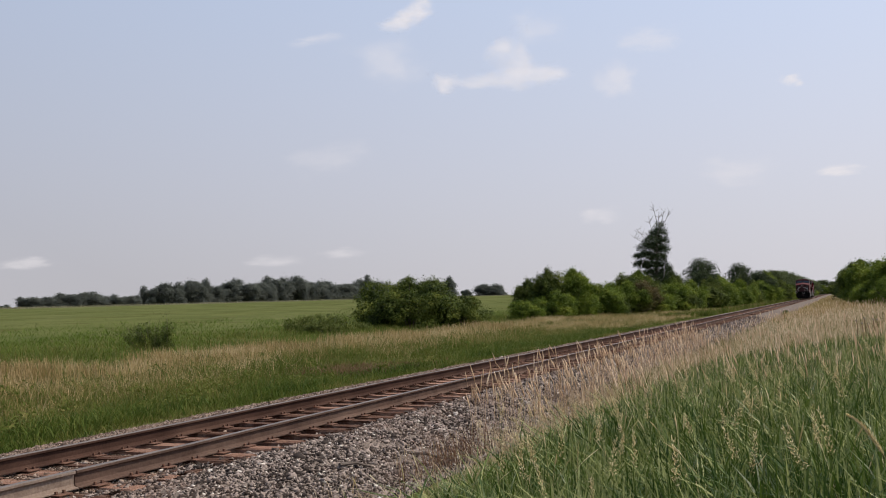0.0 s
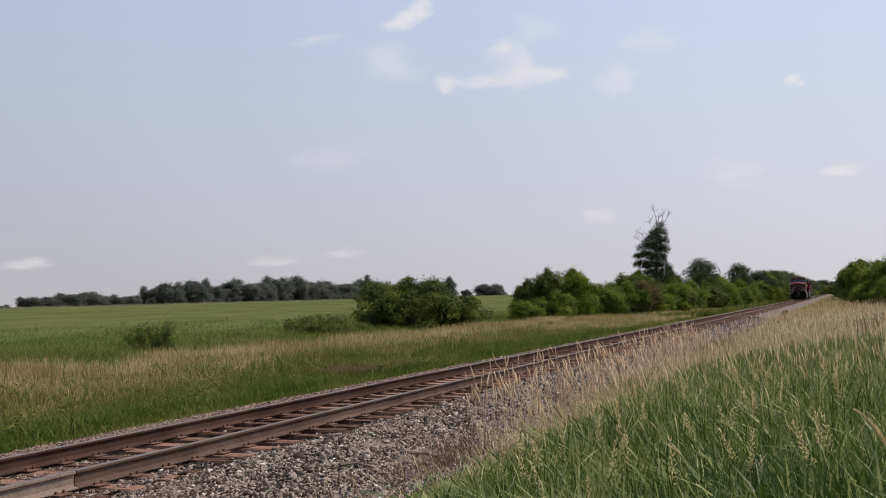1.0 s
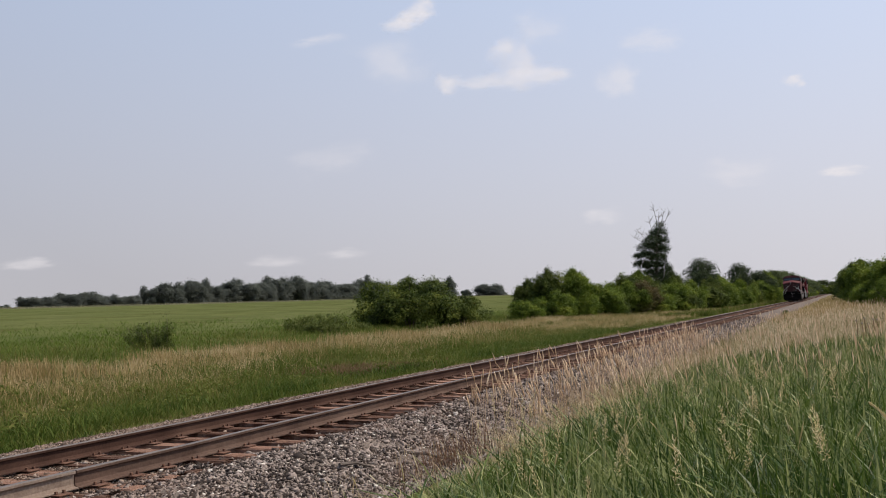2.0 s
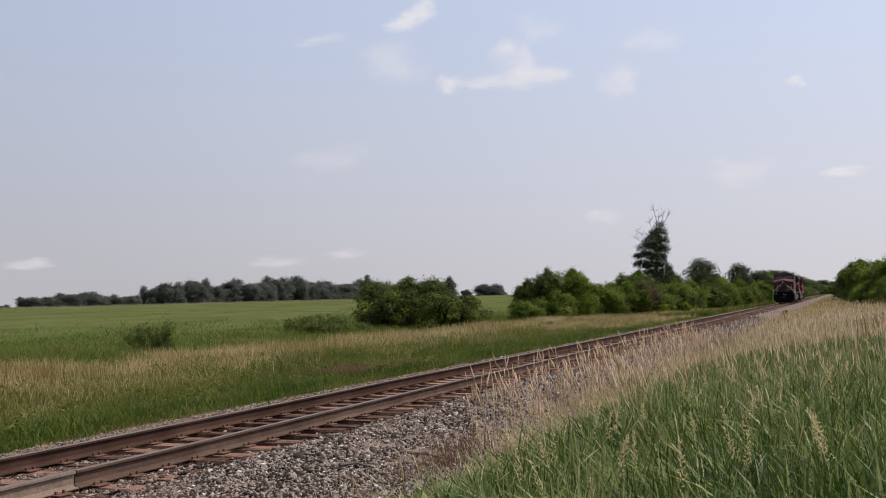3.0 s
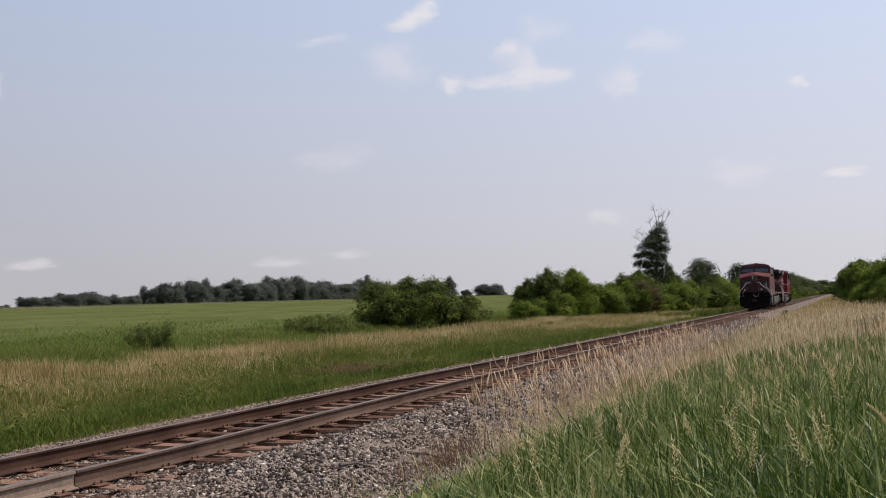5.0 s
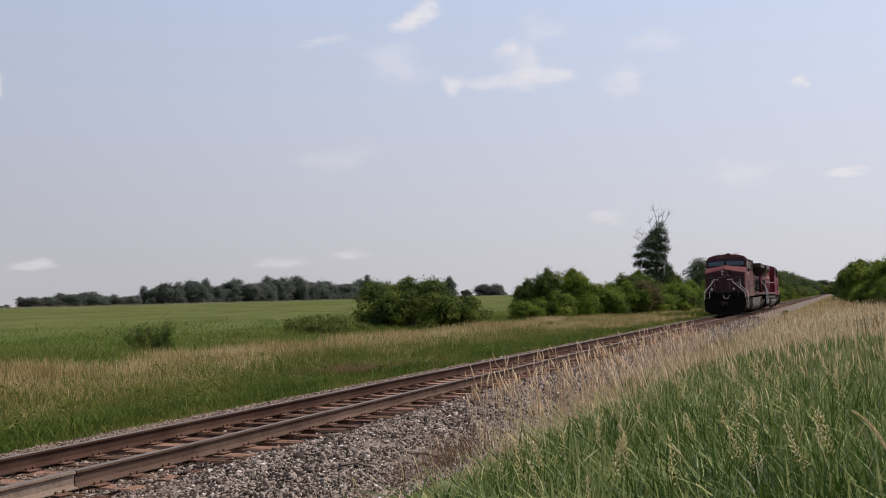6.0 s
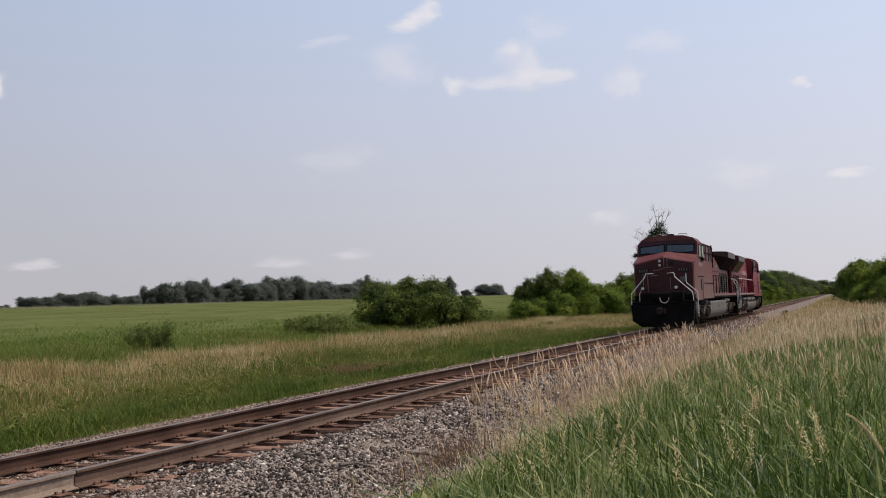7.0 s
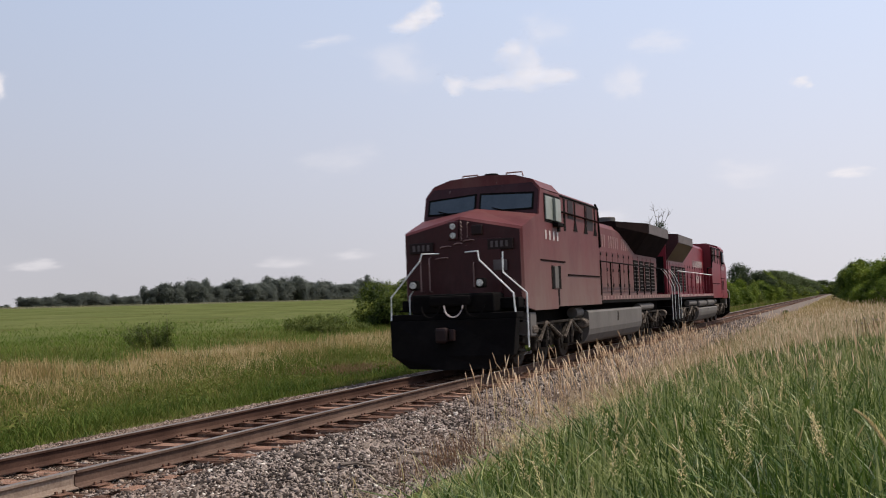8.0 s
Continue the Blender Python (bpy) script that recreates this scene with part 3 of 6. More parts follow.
def build_truck(loco, yc, moving):
    """Three-axle truck: side frames, springs, journal boxes, wheels."""
    truck = part("truck_frame", bmesh.new(), M_FRAME, loco)
    truck.location = (0, yc, 0)
    bm = bmesh.new()
    for s in (-1, 1):
        x0, x1 = sorted((s * 1.02, s * 1.20))
        prism_x(bm, [(-2.75, 0.62), (-2.6, 0.86), (-1.5, 0.92), (-1.2, 0.98), (1.2, 0.98), (1.5, 0.92), (2.6, 0.86), (2.75, 0.62), (2.3, 0.52), (1.2, 0.60), (0.6, 0.46), (-0.6, 0.46), (-1.2, 0.60), (-2.3, 0.52)], x0, x1)
        for y in (-1.0, 1.0):
            for k in range(2):
                tube(bm, [(s * 1.24, y - 0.18 + 0.36 * k, 0.42), (s * 1.24, y - 0.18 + 0.36 * k, 0.86)], 0.09, n=8)
        tube(bm, [(s * 1.27, -0.9, 1.05), (s * 1.27, 0.05, 0.5)], 0.045)
        tube(bm, [(s * 1.27, 0.95, 1.05), (s * 1.27, 0.2, 0.55)], 0.045)
        box(bm, min(s * 1.22, s * 1.34), max(s * 1.22, s * 1.34), -2.6, 2.6, 0.99, 1.05, 0.01)
        tube(bm, [(s * 1.30, -2.3, 0.95), (s * 1.30, -1.6, 0.85), (s * 1.30, -0.5, 0.95)], 0.03)
    box(bm, -1.0, 1.0, -0.5, 0.5, 0.6, 1.0)
    # dust-caked braces and brake gear on the outer face
    for s in (-1, 1):
        for ya, yb, yc2, za, zb in ((-1.98, -1.32, -0.12, 0.60, 1.04), (0.25, 0.95, 1.95, 0.60, 1.02)):
            b3 = bmesh.new()
            tube(b3, [(s * 1.37, ya, za), (s * 1.37, yb, zb)], 0.05, 0.035, n=6)
            tube(b3, [(s * 1.37, yb, zb), (s * 1.37, yc2, za + 0.04)], 0.035, 0.05, n=6)
            tube(b3, [(s * 1.36, yb, zb - 0.02), (s * 1.36, yb + 0.05, za)], 0.035, n=6)
            part("truck_brace", b3, M_STRUT, truck)
        for y in (-2.55, 2.2):
            b3 = bmesh.new()
            disc(b3, (s * 1.36, y, 0.90), (0, 1, 0), 0.13, 0.42, 12, 0.03)
            tube(b3, [(s * 1.36, y + 0.2, 0.90), (s * 1.34, y + 0.5, 0.70)], 0.03, n=5)
            part("brake_cylinder", b3, M_STRUT, truck)
    me = truck.data
    bmesh.ops.recalc_face_normals(bm, faces=bm.faces)
    bm.to_mesh(me)
    bm.free()
    for y in (-1.98, 0.0, 1.98):
        bm = bmesh.new()
        for s in (-1, 1):
            disc(bm, (s * 0.78, 0, 0), (1, 0, 0), 0.533, 0.12, 28, 0.02)
            disc(bm, (s * 0.71, 0, 0), (1, 0, 0), 0.56, 0.03, 28, 0.006)
            for k in range(6):
                a = k * math.pi / 3
                disc(bm, (s * 0.845, 0.33 * math.cos(a), 0.33 * math.sin(a)), (1, 0, 0), 0.05, 0.02, 8)
        tube(bm, [(-0.8, 0, 0), (0.8, 0, 0)], 0.1, n=10)
        w = part("wheelset", bm, M_WHEEL, loco)
        w.location = (0, yc + y, 0.533)
        moving.append(w)
        for s in (-1, 1):
            bm = bmesh.new()
            box(bm, min(s * 1.18, s * 1.33), max(s * 1.18, s * 1.33), y - 0.17, y + 0.17, 0.38, 0.72, 0.04)
            disc(bm, (s * 1.34, y, 0.53), (1, 0, 0), 0.11, 0.06, 12, 0.015)
            part("journal_box", bm, M_FRAME, truck)


def cab_ring(y_low, y_top, drop=0.0):
    """Cross-section of the cab from side sill to roof; the front leans back from y_low to y_top."""
    pts = [(1.5, 1.62), (1.5, 3.70), (1.5, 4.25), (1.30, 4.48), (0.85, 4.62), (0, 4.67), (-0.85, 4.62), (-1.30, 4.48), (-1.5, 4.25), (-1.5, 3.70), (-1.5, 1.62)]
    return [(x, y_low + (y_top - y_low) * max(0, (z - 3.5) / 1.15), z - drop) for x, z in pts]


def build_locomotive(front_paint, side_paint, letter, label, second, hood_top=4.02):
    """A six-axle diesel freight locomotive; pilot face at y = 0, rear at y = 21.1, rail tops at z = 0."""
    loco = tagged(new("locomotive"), label, "locomotive")
    moving = []
    # underframe and walkway
    bm = bmesh.new()
    box(bm, -1.43, 1.43, 0.55, 8.1, 1.42, 1.66, 0.02)
    box(bm, -1.5, 1.5, 8.104, 20.6, 1.42, 1.66, 0.02)
    box(bm, -0.9, 0.9, 0.6, 20.5, 1.02, 1.42)
    part("walkway_frame", bm, M_BLACK, loco)
    bm = bmesh.new()
    for s in (-1, 1):
        box(bm, s * 1.505 - 0.006, s * 1.505 + 0.006, 8.2, 20.3, 1.52, 1.66)
    part_each("sill_stripe", bm, side_paint, loco)
    bm = bmesh.new()
    for k in range(26):
        for s in (-1, 1):
            y = 8.4 + k * 0.46
            box(bm, s * 1.514 - 0.003, s * 1.514 + 0.003, y, y + 0.16, 1.54, 1.64)
    part_each("edge_mark", bm, M_LETTER if second else M_LETTER_OLD, loco)
    # pilot and plough
    bm = bmesh.new()
    top, mid, low = [(-1.52, 0.06, 1.2), (0, -0.1, 1.2), (1.52, 0.06, 1.2)], [(-1.46, -0.02, 0.42), (0, -0.30, 0.42), (1.46, -0.02, 0.42)], [(-1.0, -0.06, 0.12), (0, -0.34, 0.12), (1.0, -0.06, 0.12)]
    back = lambda ps: [(x, 0.32, z) for x, y, z in ps[::-1]]
    loft(bm, [ps + back(ps) for ps in (top, mid, low)])
    part("snow_plough", bm, M_BLACK, loco)
    bm = bmesh.new()
    box(bm, -1.52, 1.52, 0.10, 0.62, 1.2, 1.34, 0.02)
    for s in (-1, 1):
        for k, z in enumerate((0.45, 0.78, 1.10, 1.40)):
            box(bm, min(s * 0.98, s * 1.54), max(s * 0.98, s * 1.54), 0.24 + 0.12 * k, 0.62 + 0.12 * k, z, z + 0.045, 0.008)
        box(bm, min(s * 0.93, s * 0.97), max(s * 0.93, s * 0.97), 0.2, 1.0, 0.42, 1.62)
    part_each("front_step", bm, M_BLACK, loco)
    bm = bmesh.new()
    box(bm, -1.0, 1.0, 0.12, 0.85, 1.34, 1.78, 0.05)
    box(bm, -0.5, 0.5, -0.06, 0.2, 1.50, 1.74, 0.05)
    part("anticlimber", bm, M_BLACK, loco)
    for end, sgn in ((0.0, -1), (21.1, 1)):
        bm = bmesh.new()
        box(bm, -0.12, 0.12, min(end, end + sgn * 0.22), max(end, end + sgn * 0.22) + 0.02, 0.78, 1.0, 0.03)
        box(bm, -0.22, 0.06, min(end + sgn * 0.18, end + sgn * 0.42), max(end + sgn * 0.18, end + sgn * 0.42), 0.70, 1.04, 0.06)
        box(bm, 0.08, 0.20, min(end + sgn * 0.18, end + sgn * 0.34), max(end + sgn * 0.18, end + sgn * 0.34), 0.74, 1.0, 0.04)
        part("coupler", bm, M_BOARD, loco)
    for x0 in (-0.75, -0.2, 0.3):
        bm = bmesh.new()
        tube(bm, [(x0 + 0.13 + 0.22 * (1 - math.cos(math.pi * k / 12)), -0.16 - 0.05 * math.sin(math.pi * k / 12), 1.52 - 0.26 * math.sin(math.pi * k / 12)) for k in range(13)], 0.017)
        part("air_hose", bm, M_LETTER if x0 == -0.2 else M_BLACK, loco)
    # nose: full width, top falling forwards with a ridge in the middle
    bm = bmesh.new()
    ring = lambda y, zt, zm, w: [(w, y, 1.62), (w, y, zt), (0, y - 0.10, zm), (-w, y, zt), (-w, y, 1.62), (0, y - 0.10, 1.62)]
    loft(bm, [ring(0.86, 3.20, 3.50, 1.42), ring(0.92, 3.26, 3.57, 1.47), ring(2.02, 3.62, 3.84, 1.5), ring(2.3, 3.62, 3.84, 1.5)])
    part("nose", bm, side_paint, loco)
    # thin plates: on the leading unit their paint is darkened for the shaded front
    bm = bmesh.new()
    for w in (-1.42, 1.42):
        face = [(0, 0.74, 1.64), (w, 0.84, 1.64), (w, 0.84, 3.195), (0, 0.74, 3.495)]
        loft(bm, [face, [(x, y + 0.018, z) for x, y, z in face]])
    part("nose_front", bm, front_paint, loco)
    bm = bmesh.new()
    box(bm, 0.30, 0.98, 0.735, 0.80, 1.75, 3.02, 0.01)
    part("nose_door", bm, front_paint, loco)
    bm = bmesh.new()
    box(bm, 0.80, 1.12, 0.715, 0.79, 2.27, 2.52, 0.02)
    part("door_window", bm, M_GREYPANEL, loco)
    bm = bmesh.new()
    for s in (-1, 1):
        box(bm, min(s * 0.68, s * 1.28), max(s * 0.68, s * 1.28), 0.725, 0.82, 2.76, 3.0, 0.01)
    part_each("number_board", bm, M_BOARD, loco)
    bm = bmesh.new()
    for s in (-1, 1):
        for k in range(4):
            x = s * 0.97 - 0.19 + 0.12 * k
            box(bm, x - 0.03, x + 0.03, 0.718, 0.728, 2.81, 2.95)
    part_each("number_bar", bm, M_LETTER_OLD if second else M_GREYPANEL, loco)
    # headlights on the ridge, ditch lights above the pilot
    bm = bmesh.new()
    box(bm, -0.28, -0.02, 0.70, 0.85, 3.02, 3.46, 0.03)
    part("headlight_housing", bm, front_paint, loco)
    for z in (3.34, 3.13):
        bm = bmesh.new()
        disc(bm, (-0.15, 0.695, z), (0, 1, 0), 0.07, 0.03, 16, 0.008)
        part("headlight", bm, M_LENS, loco)
    for x, y in ((-0.93, 0.10), (0.69, 0.10)):
        bm = bmesh.new()
        box(bm, x - 0.105, x + 0.105, y + 0.0, y + 0.20, 1.89, 2.11, 0.04)
        part("ditch_light_housing", bm, M_BLACK, loco)
        bm = bmesh.new()
        disc(bm, (x, y - 0.005, 2.0), (0, 1, 0), 0.08, 0.03, 16, 0.008)
        part("ditch_light", bm, M_LENS, loco)
    # handrails at the front
    rails_front = [
        [(-0.45, 0.55, 2.72), (-0.80, 0.35, 2.72), (-0.84, 0.3, 2.55), (-1.5, 0.12, 1.75), (-1.5, 0.10, 1.22)],
        [(-0.92, 0.40, 2.1), (-1.14, 0.35, 1.75), (-1.14, 0.35, 1.3)],
        [(0.20, 0.55, 2.72), (0.58, 0.35, 2.72), (0.62, 0.3, 2.52), (1.46, 0.12, 1.75), (1.50, 0.12, 1.24)],
        [(1.14, 0.42, 2.68), (1.14, 0.40, 2.22), (1.66, 0.45, 1.75), (1.66, 0.45, 0.55)]]
    for pts in rails_front:
        bm = bmesh.new()
        tube(bm, pts, 0.018, n=6)
        part("handrail", bm, M_WHITE, loco)
    bm = bmesh.new()
    for x, z0, z1 in ((0.22, 3.05, 3.42), (-0.98, 1.85, 2.72), (-0.76, 1.85, 2.66), (0.34, 1.9, 2.5)):
        tube(bm, [(x, 0.80, z0), (x, 0.67, z0 + 0.02), (x, 0.67, z1 - 0.02), (x, 0.80, z1)], 0.014, n=5)
    part_each("grab_iron", bm, M_LETTER_OLD, loco)
    bm = bmesh.new()
    tube(bm, [(0.04 + 0.03 * (k % 2), 0.70, 3.45 - 0.045 * k) for k in range(11)], 0.012, n=4)
    part("coiled_cable", bm, M_LETTER_OLD, loco)
    bm = bmesh.new()
    box(bm, 0.30, 0.56, 0.70, 0.80, 3.12, 3.34, 0.02)
    part("class_light", bm, M_BOARD, loco)
    # short thin tubes added to stand in for smears of worn paint
    bm = bmesh.new()
    for x0, x1, z in ((-0.50, -0.22, 2.86), (-0.16, 0.05, 2.92), (-0.62, -0.30, 2.60), (0.08, 0.36, 2.98)):
        tube(bm, [(x0, 0.74, z), (x0 + 0.06, 0.70, z + 0.02), (x1 - 0.06, 0.70, z + 0.03), (x1, 0.74, z + 0.02)], 0.014, n=5)
    part_each("worn_paint_smear", bm, M_LETTER_OLD, loco)
    # cab
    bm = bmesh.new()
    loft(bm, [cab_ring(2.06, 2.42), cab_ring(4.0, 4.0)])
    part("cab", bm, side_paint, loco)
    bm = bmesh.new()
    loft(bm, [[(x, y - 0.02, z + 0.03) for x, y, z in cab_ring(2.36, 2.36)[2:9]], [(x, y, z + 0.035) for x, y, z in cab_ring(4.02, 4.02)[2:9]]])
    part("cab_roof", bm, side_paint, loco)
    # front face likewise carries the shade as darker paint on the leading unit
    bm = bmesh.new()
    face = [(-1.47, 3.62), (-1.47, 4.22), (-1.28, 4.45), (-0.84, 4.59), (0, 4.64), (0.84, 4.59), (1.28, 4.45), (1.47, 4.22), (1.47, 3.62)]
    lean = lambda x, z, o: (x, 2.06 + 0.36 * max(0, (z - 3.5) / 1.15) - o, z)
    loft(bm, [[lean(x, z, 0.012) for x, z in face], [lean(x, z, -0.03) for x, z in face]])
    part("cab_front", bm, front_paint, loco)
    # windscreens, set into the raked front
    for x0, x1, zi, zo in ((-1.34, -0.16, 4.20, 4.12), (0.02, 1.32, 4.20, 4.14)):
        fr = lambda x, z, o: (x, 2.06 + (2.42 - 2.06) * max(0, (z - 3.5) / 1.15) - o, z)
        zs = (zo, zi) if x0 < -1 else (zi, zo)
        base = 3.80
        bm = bmesh.new()
        outer = [(x0 - 0.05, base - 0.05), (x1 + 0.05, base - 0.05), (x1 + 0.05, zs[1] + 0.05), (x0 - 0.05, zs[0] + 0.05)]
        loft(bm, [[fr(x, z, 0.024) for x, z in outer], [fr(x, z, -0.02) for x, z in outer]])
        part("windscreen_gasket", bm, M_BLACK, loco)
        bm = bmesh.new()
        inner = [(x0, base), (x1, base), (x1, zs[1]), (x0, zs[0])]
        loft(bm, [[fr(x, z, 0.032) for x, z in inner], [fr(x, z, 0.0) for x, z in inner]])
        part("windscreen", bm, M_GLASS, loco)
        bm = bmesh.new()
        xm = (x0 + x1) / 2
        tube(bm, [fr(xm + 0.2, 3.66, 0.05), fr(xm + 0.05, 3.75, 0.05), fr(xm - 0.35, 3.86, 0.05)], 0.014, n=5)
        part("wiper", bm, M_BLACK, loco)
    for s in (-1, 1):
        bm = bmesh.new()
        x = s * 1.505
        box(bm, x - 0.01, x + 0.01, 2.55, 3.95, 3.48, 4.18, 0.005)
        part("cab_window_surround", bm, M_BLACK, loco)
        bm = bmesh.new()
        box(bm, min(x, x + s * 0.03), max(x, x + s * 0.03), 2.62, 3.20, 3.54, 4.12, 0.01)
        box(bm, min(x, x + s * 0.10), max(x, x + s * 0.10), 3.23, 3.70, 3.52, 4.10, 0.01)
        part_each("cab_side_window", bm, M_GLASS if second else M_SHADE, loco)
        bm = bmesh.new()
        box(bm, min(x, x + s * 0.14), max(x, x + s * 0.14), 3.25, 3.78, 3.40, 3.50, 0.02)
        part("arm_rest", bm, M_BLACK, loco)
        bm = bmesh.new()
        box(bm, min(x, x + s * 0.02), max(x, x + s * 0.02), 3.66, 3.88, 3.30, 4.10, 0.005)
        part("window_post", bm, M_BLACK, loco)
    # equipment cab behind the driver's cab
    bm = bmesh.new()
    prism_y(bm, [(1.48, 1.40), (1.48, 4.22), (1.36, 4.36), (0.8, 4.44), (-0.8, 4.44), (-1.36, 4.36), (-1.48, 4.22), (-1.48, 1.40)], 4.0, 8.1)
    part("equipment_cab", bm, side_paint, loco)
    bm = bmesh.new()
    for s in (-1, 1):
        box(bm, min(s * 1.46, s * 1.51), max(s * 1.46, s * 1.51), 3.95, 8.1, 4.22, 4.27, 0.01)
    part_each("roof_gutter", bm, M_BLACK, loco)
    for s in (-1, 1):
        x = s * 1.484
        for y0, y1, z0, z1, m in ((4.36, 4.53, 3.35, 4.2, M_BLACK), (4.78, 5.32, 3.72, 4.2, M_BOARD), (6.78, 7.48, 3.52, 4.2, M_BOARD)):
            bm = bmesh.new()
            box(bm, x - 0.006, x + 0.006, y0, y1, z0, z1)
            part("air_intake", bm, m, loco)
        bm = bmesh.new()
        for y in (5.50, 6.62, 7.74):
            prism_x(bm, [(y - 0.05, 4.2), (y + 0.05, 4.2), (y + 0.06, 3.66), (y + 0.2, 3.40), (y - 0.2, 3.40), (y - 0.06, 3.66)], x - 0.012, x + 0.012)
        part_each("rack_post", bm, M_BLACK, loco)
        # thin black plates on the wall paint in the shade of recesses
        bm = bmesh.new()
        box(bm, x + s * 0.02 - 0.006, x + s * 0.02 + 0.006, 2.98, 3.18, 1.84, 2.42)
        box(bm, x + s * 0.02 - 0.006, x + s * 0.02 + 0.006, 3.55, 3.80, 1.84, 2.42)
        box(bm, x + s * 0.02 - 0.006, x + s * 0.02 + 0.006, 3.5, 3.62, 1.42, 1.83)
        part_each("recess_shade_plate", bm, M_BLACK, loco)
    bm = bmesh.new()
    for s in (-1, 1):
        x = s * 1.487
        box(bm, x + s * 0.014 - 0.012, x + s * 0.014 + 0.012, 2.1, 4.25, 2.51, 2.55)
        box(bm, x - 0.012, x + 0.012, 4.55, 8.05, 2.19, 2.23)
        tube(bm, [(s * 1.53, 3.9, 3.82), (s * 1.53, 8.0, 3.82)], 0.025)
    part_each("panel_trim", bm, M_RADIATOR, loco)
    bm = bmesh.new()
    box(bm, 1.48, 1.53, 3.20, 3.52, 1.86, 2.40, 0.01)
    part("cab_step_well", bm, M_TANK, loco)
    bm = bmesh.new()
    for s in (-1, 1):
        prism_x(bm, [(0.95, 1.66), (8.1, 1.66), (8.1, 1.40), (3.5, 1.40), (3.45, 1.34), (1.6, 1.34), (0.95, 1.42)], min(s * 1.44, s * 1.505), max(s * 1.44, s * 1.505))
    part_each("side_skirt", bm, side_paint, loco)
    # engine hood and exhaust
    bm = bmesh.new()
    prism_y(bm, [(1.02, 1.66), (1.02, hood_top - 0.16), (0.9, hood_top), (-0.9, hood_top), (-1.02, hood_top - 0.16), (-1.02, 1.66)], 8.1, 20.0)
    part("engine_hood", bm, side_paint, loco)
    bm = bmesh.new()
    box(bm, -0.012, 0.012, 0, 0.80, 1.78, 3.1, 0.008)
    first = part("hood_door", bm, side_paint, loco)
    first.location = (1.03, 8.4, 0)
    for k in range(1, 26):
        o = new("hood_door", first.data)
        o.parent = loco
        o.location = (1.03 if k < 13 else -1.03, 8.4 + (k % 13) * 0.86, 0)
    # dark radiator openings low on the hood, with slats
    for s in (-1, 1):
        for y0 in (15.2, 16.3, 17.4, 18.5):
            bm = bmesh.new()
            box(bm, s * 1.048 - 0.01, s * 1.048 + 0.01, y0, y0 + 0.86, 1.80, 2.95, 0.006)
            part("grille_panel", bm, M_BLACK, loco)
            bm = bmesh.new()
            for k in range(8):
                box(bm, s * 1.07 - 0.012, s * 1.07 + 0.012, y0 + 0.05, y0 + 0.81, 1.88 + 0.135 * k, 1.91 + 0.135 * k)
            part_each("grille_slat", bm, M_GREYPANEL, loco)
    # hinges and latches along the hood doors
    bm = bmesh.new()
    for s in (-1, 1):
        for k in range(8):
            for z in (1.95, 2.45, 2.95):
                box(bm, s * 1.05 - 0.016, s * 1.05 + 0.016, 8.36 + 0.86 * k, 8.44 + 0.86 * k, z, z + 0.10)
    part_each("door_hinge", bm, M_BOARD, loco)
    bm = bmesh.new()
    disc(bm, (0.35, 14.2, 4.28), (0, 0, 1), 0.33, 0.42, 18, 0.03)
    part("exhaust_stack", bm, M_TANK, loco)
    # radiator cab with wings that overhang the walkway
    bm = bmesh.new()
    wing = [(0.98, 3.12), (1.55, 3.92), (1.55, 4.30), (1.25, 4.33), (-1.25, 4.33), (-1.55, 4.30), (-1.55, 3.92), (-0.98, 3.12)]
    nar = [(0.98, 3.90), (1.04, 4.02), (1.04, 4.20), (0.92, 4.22), (-0.92, 4.22), (-1.04, 4.20), (-1.04, 4.02), (-0.98, 3.90)]
    loft(bm, [[(x, 12.6, z) for x, z in nar], [(x, 15.7, z) for x, z in wing], [(x, 20.2, z) for x, z in wing]])
    part("radiator_wing", bm, M_RED_SHADED if second else M_RADIATOR, loco)
    bm = bmesh.new()
    for s in (-1, 1):
        box(bm, min(s * 1.54, s * 1.565), max(s * 1.54, s * 1.565), 15.9, 20.1, 3.93, 4.29, 0.01)
    part_each("radiator_side_panel", bm, M_GREYPANEL, loco)
    bm = bmesh.new()
    box(bm, -1.0, 1.0, 20.0, 20.25, 1.66, 4.2, 0.03)
    part("rear_wall", bm, front_paint, loco)
    bm = bmesh.new()
    box(bm, -0.88, -0.22, 20.25, 20.285, 1.75, 3.35, 0.01)
    part("rear_door", bm, M_BLACK, loco)
    bm = bmesh.new()
    disc(bm, (0.0, 20.27, 3.95), (0, 1, 0), 0.1, 0.04, 16, 0.008)
    part("rear_headlight", bm, M_LENS, loco)
    # rear platform steps and white rails
    bm = bmesh.new()
    for s in (-1, 1):
        for k, z in enumerate((0.45, 0.78, 1.10, 1.40)):
            box(bm, min(s * 0.98, s * 1.54), max(s * 0.98, s * 1.54), 20.35 - 0.05 * k, 20.85 - 0.05 * k, z, z + 0.045, 0.008)
    box(bm, -1.5, 1.5, 20.85, 21.1, 0.3, 1.62, 0.03)
    part_each("rear_step", bm, M_BLACK, loco)
    for s in (-1, 1):
        for y in (20.3, 21.0):
            bm = bmesh.new()
            tube(bm, [(s * 1.15, y, 2.75), (s * 1.35, y, 2.5), (s * 1.58, y, 1.95), (s * 1.58, y, 0.6)], 0.015)
            part("handrail", bm, M_WHITE, loco)
    bm = bmesh.new()
    for s in (-1, 1):
        tube(bm, [(s * 1.48, 8.2, 2.68), (s * 1.48, 20.2, 2.68)], 0.022)
    part_each("side_handrail", bm, M_WHITE if second else M_BLACK, loco)
    post = bmesh.new()
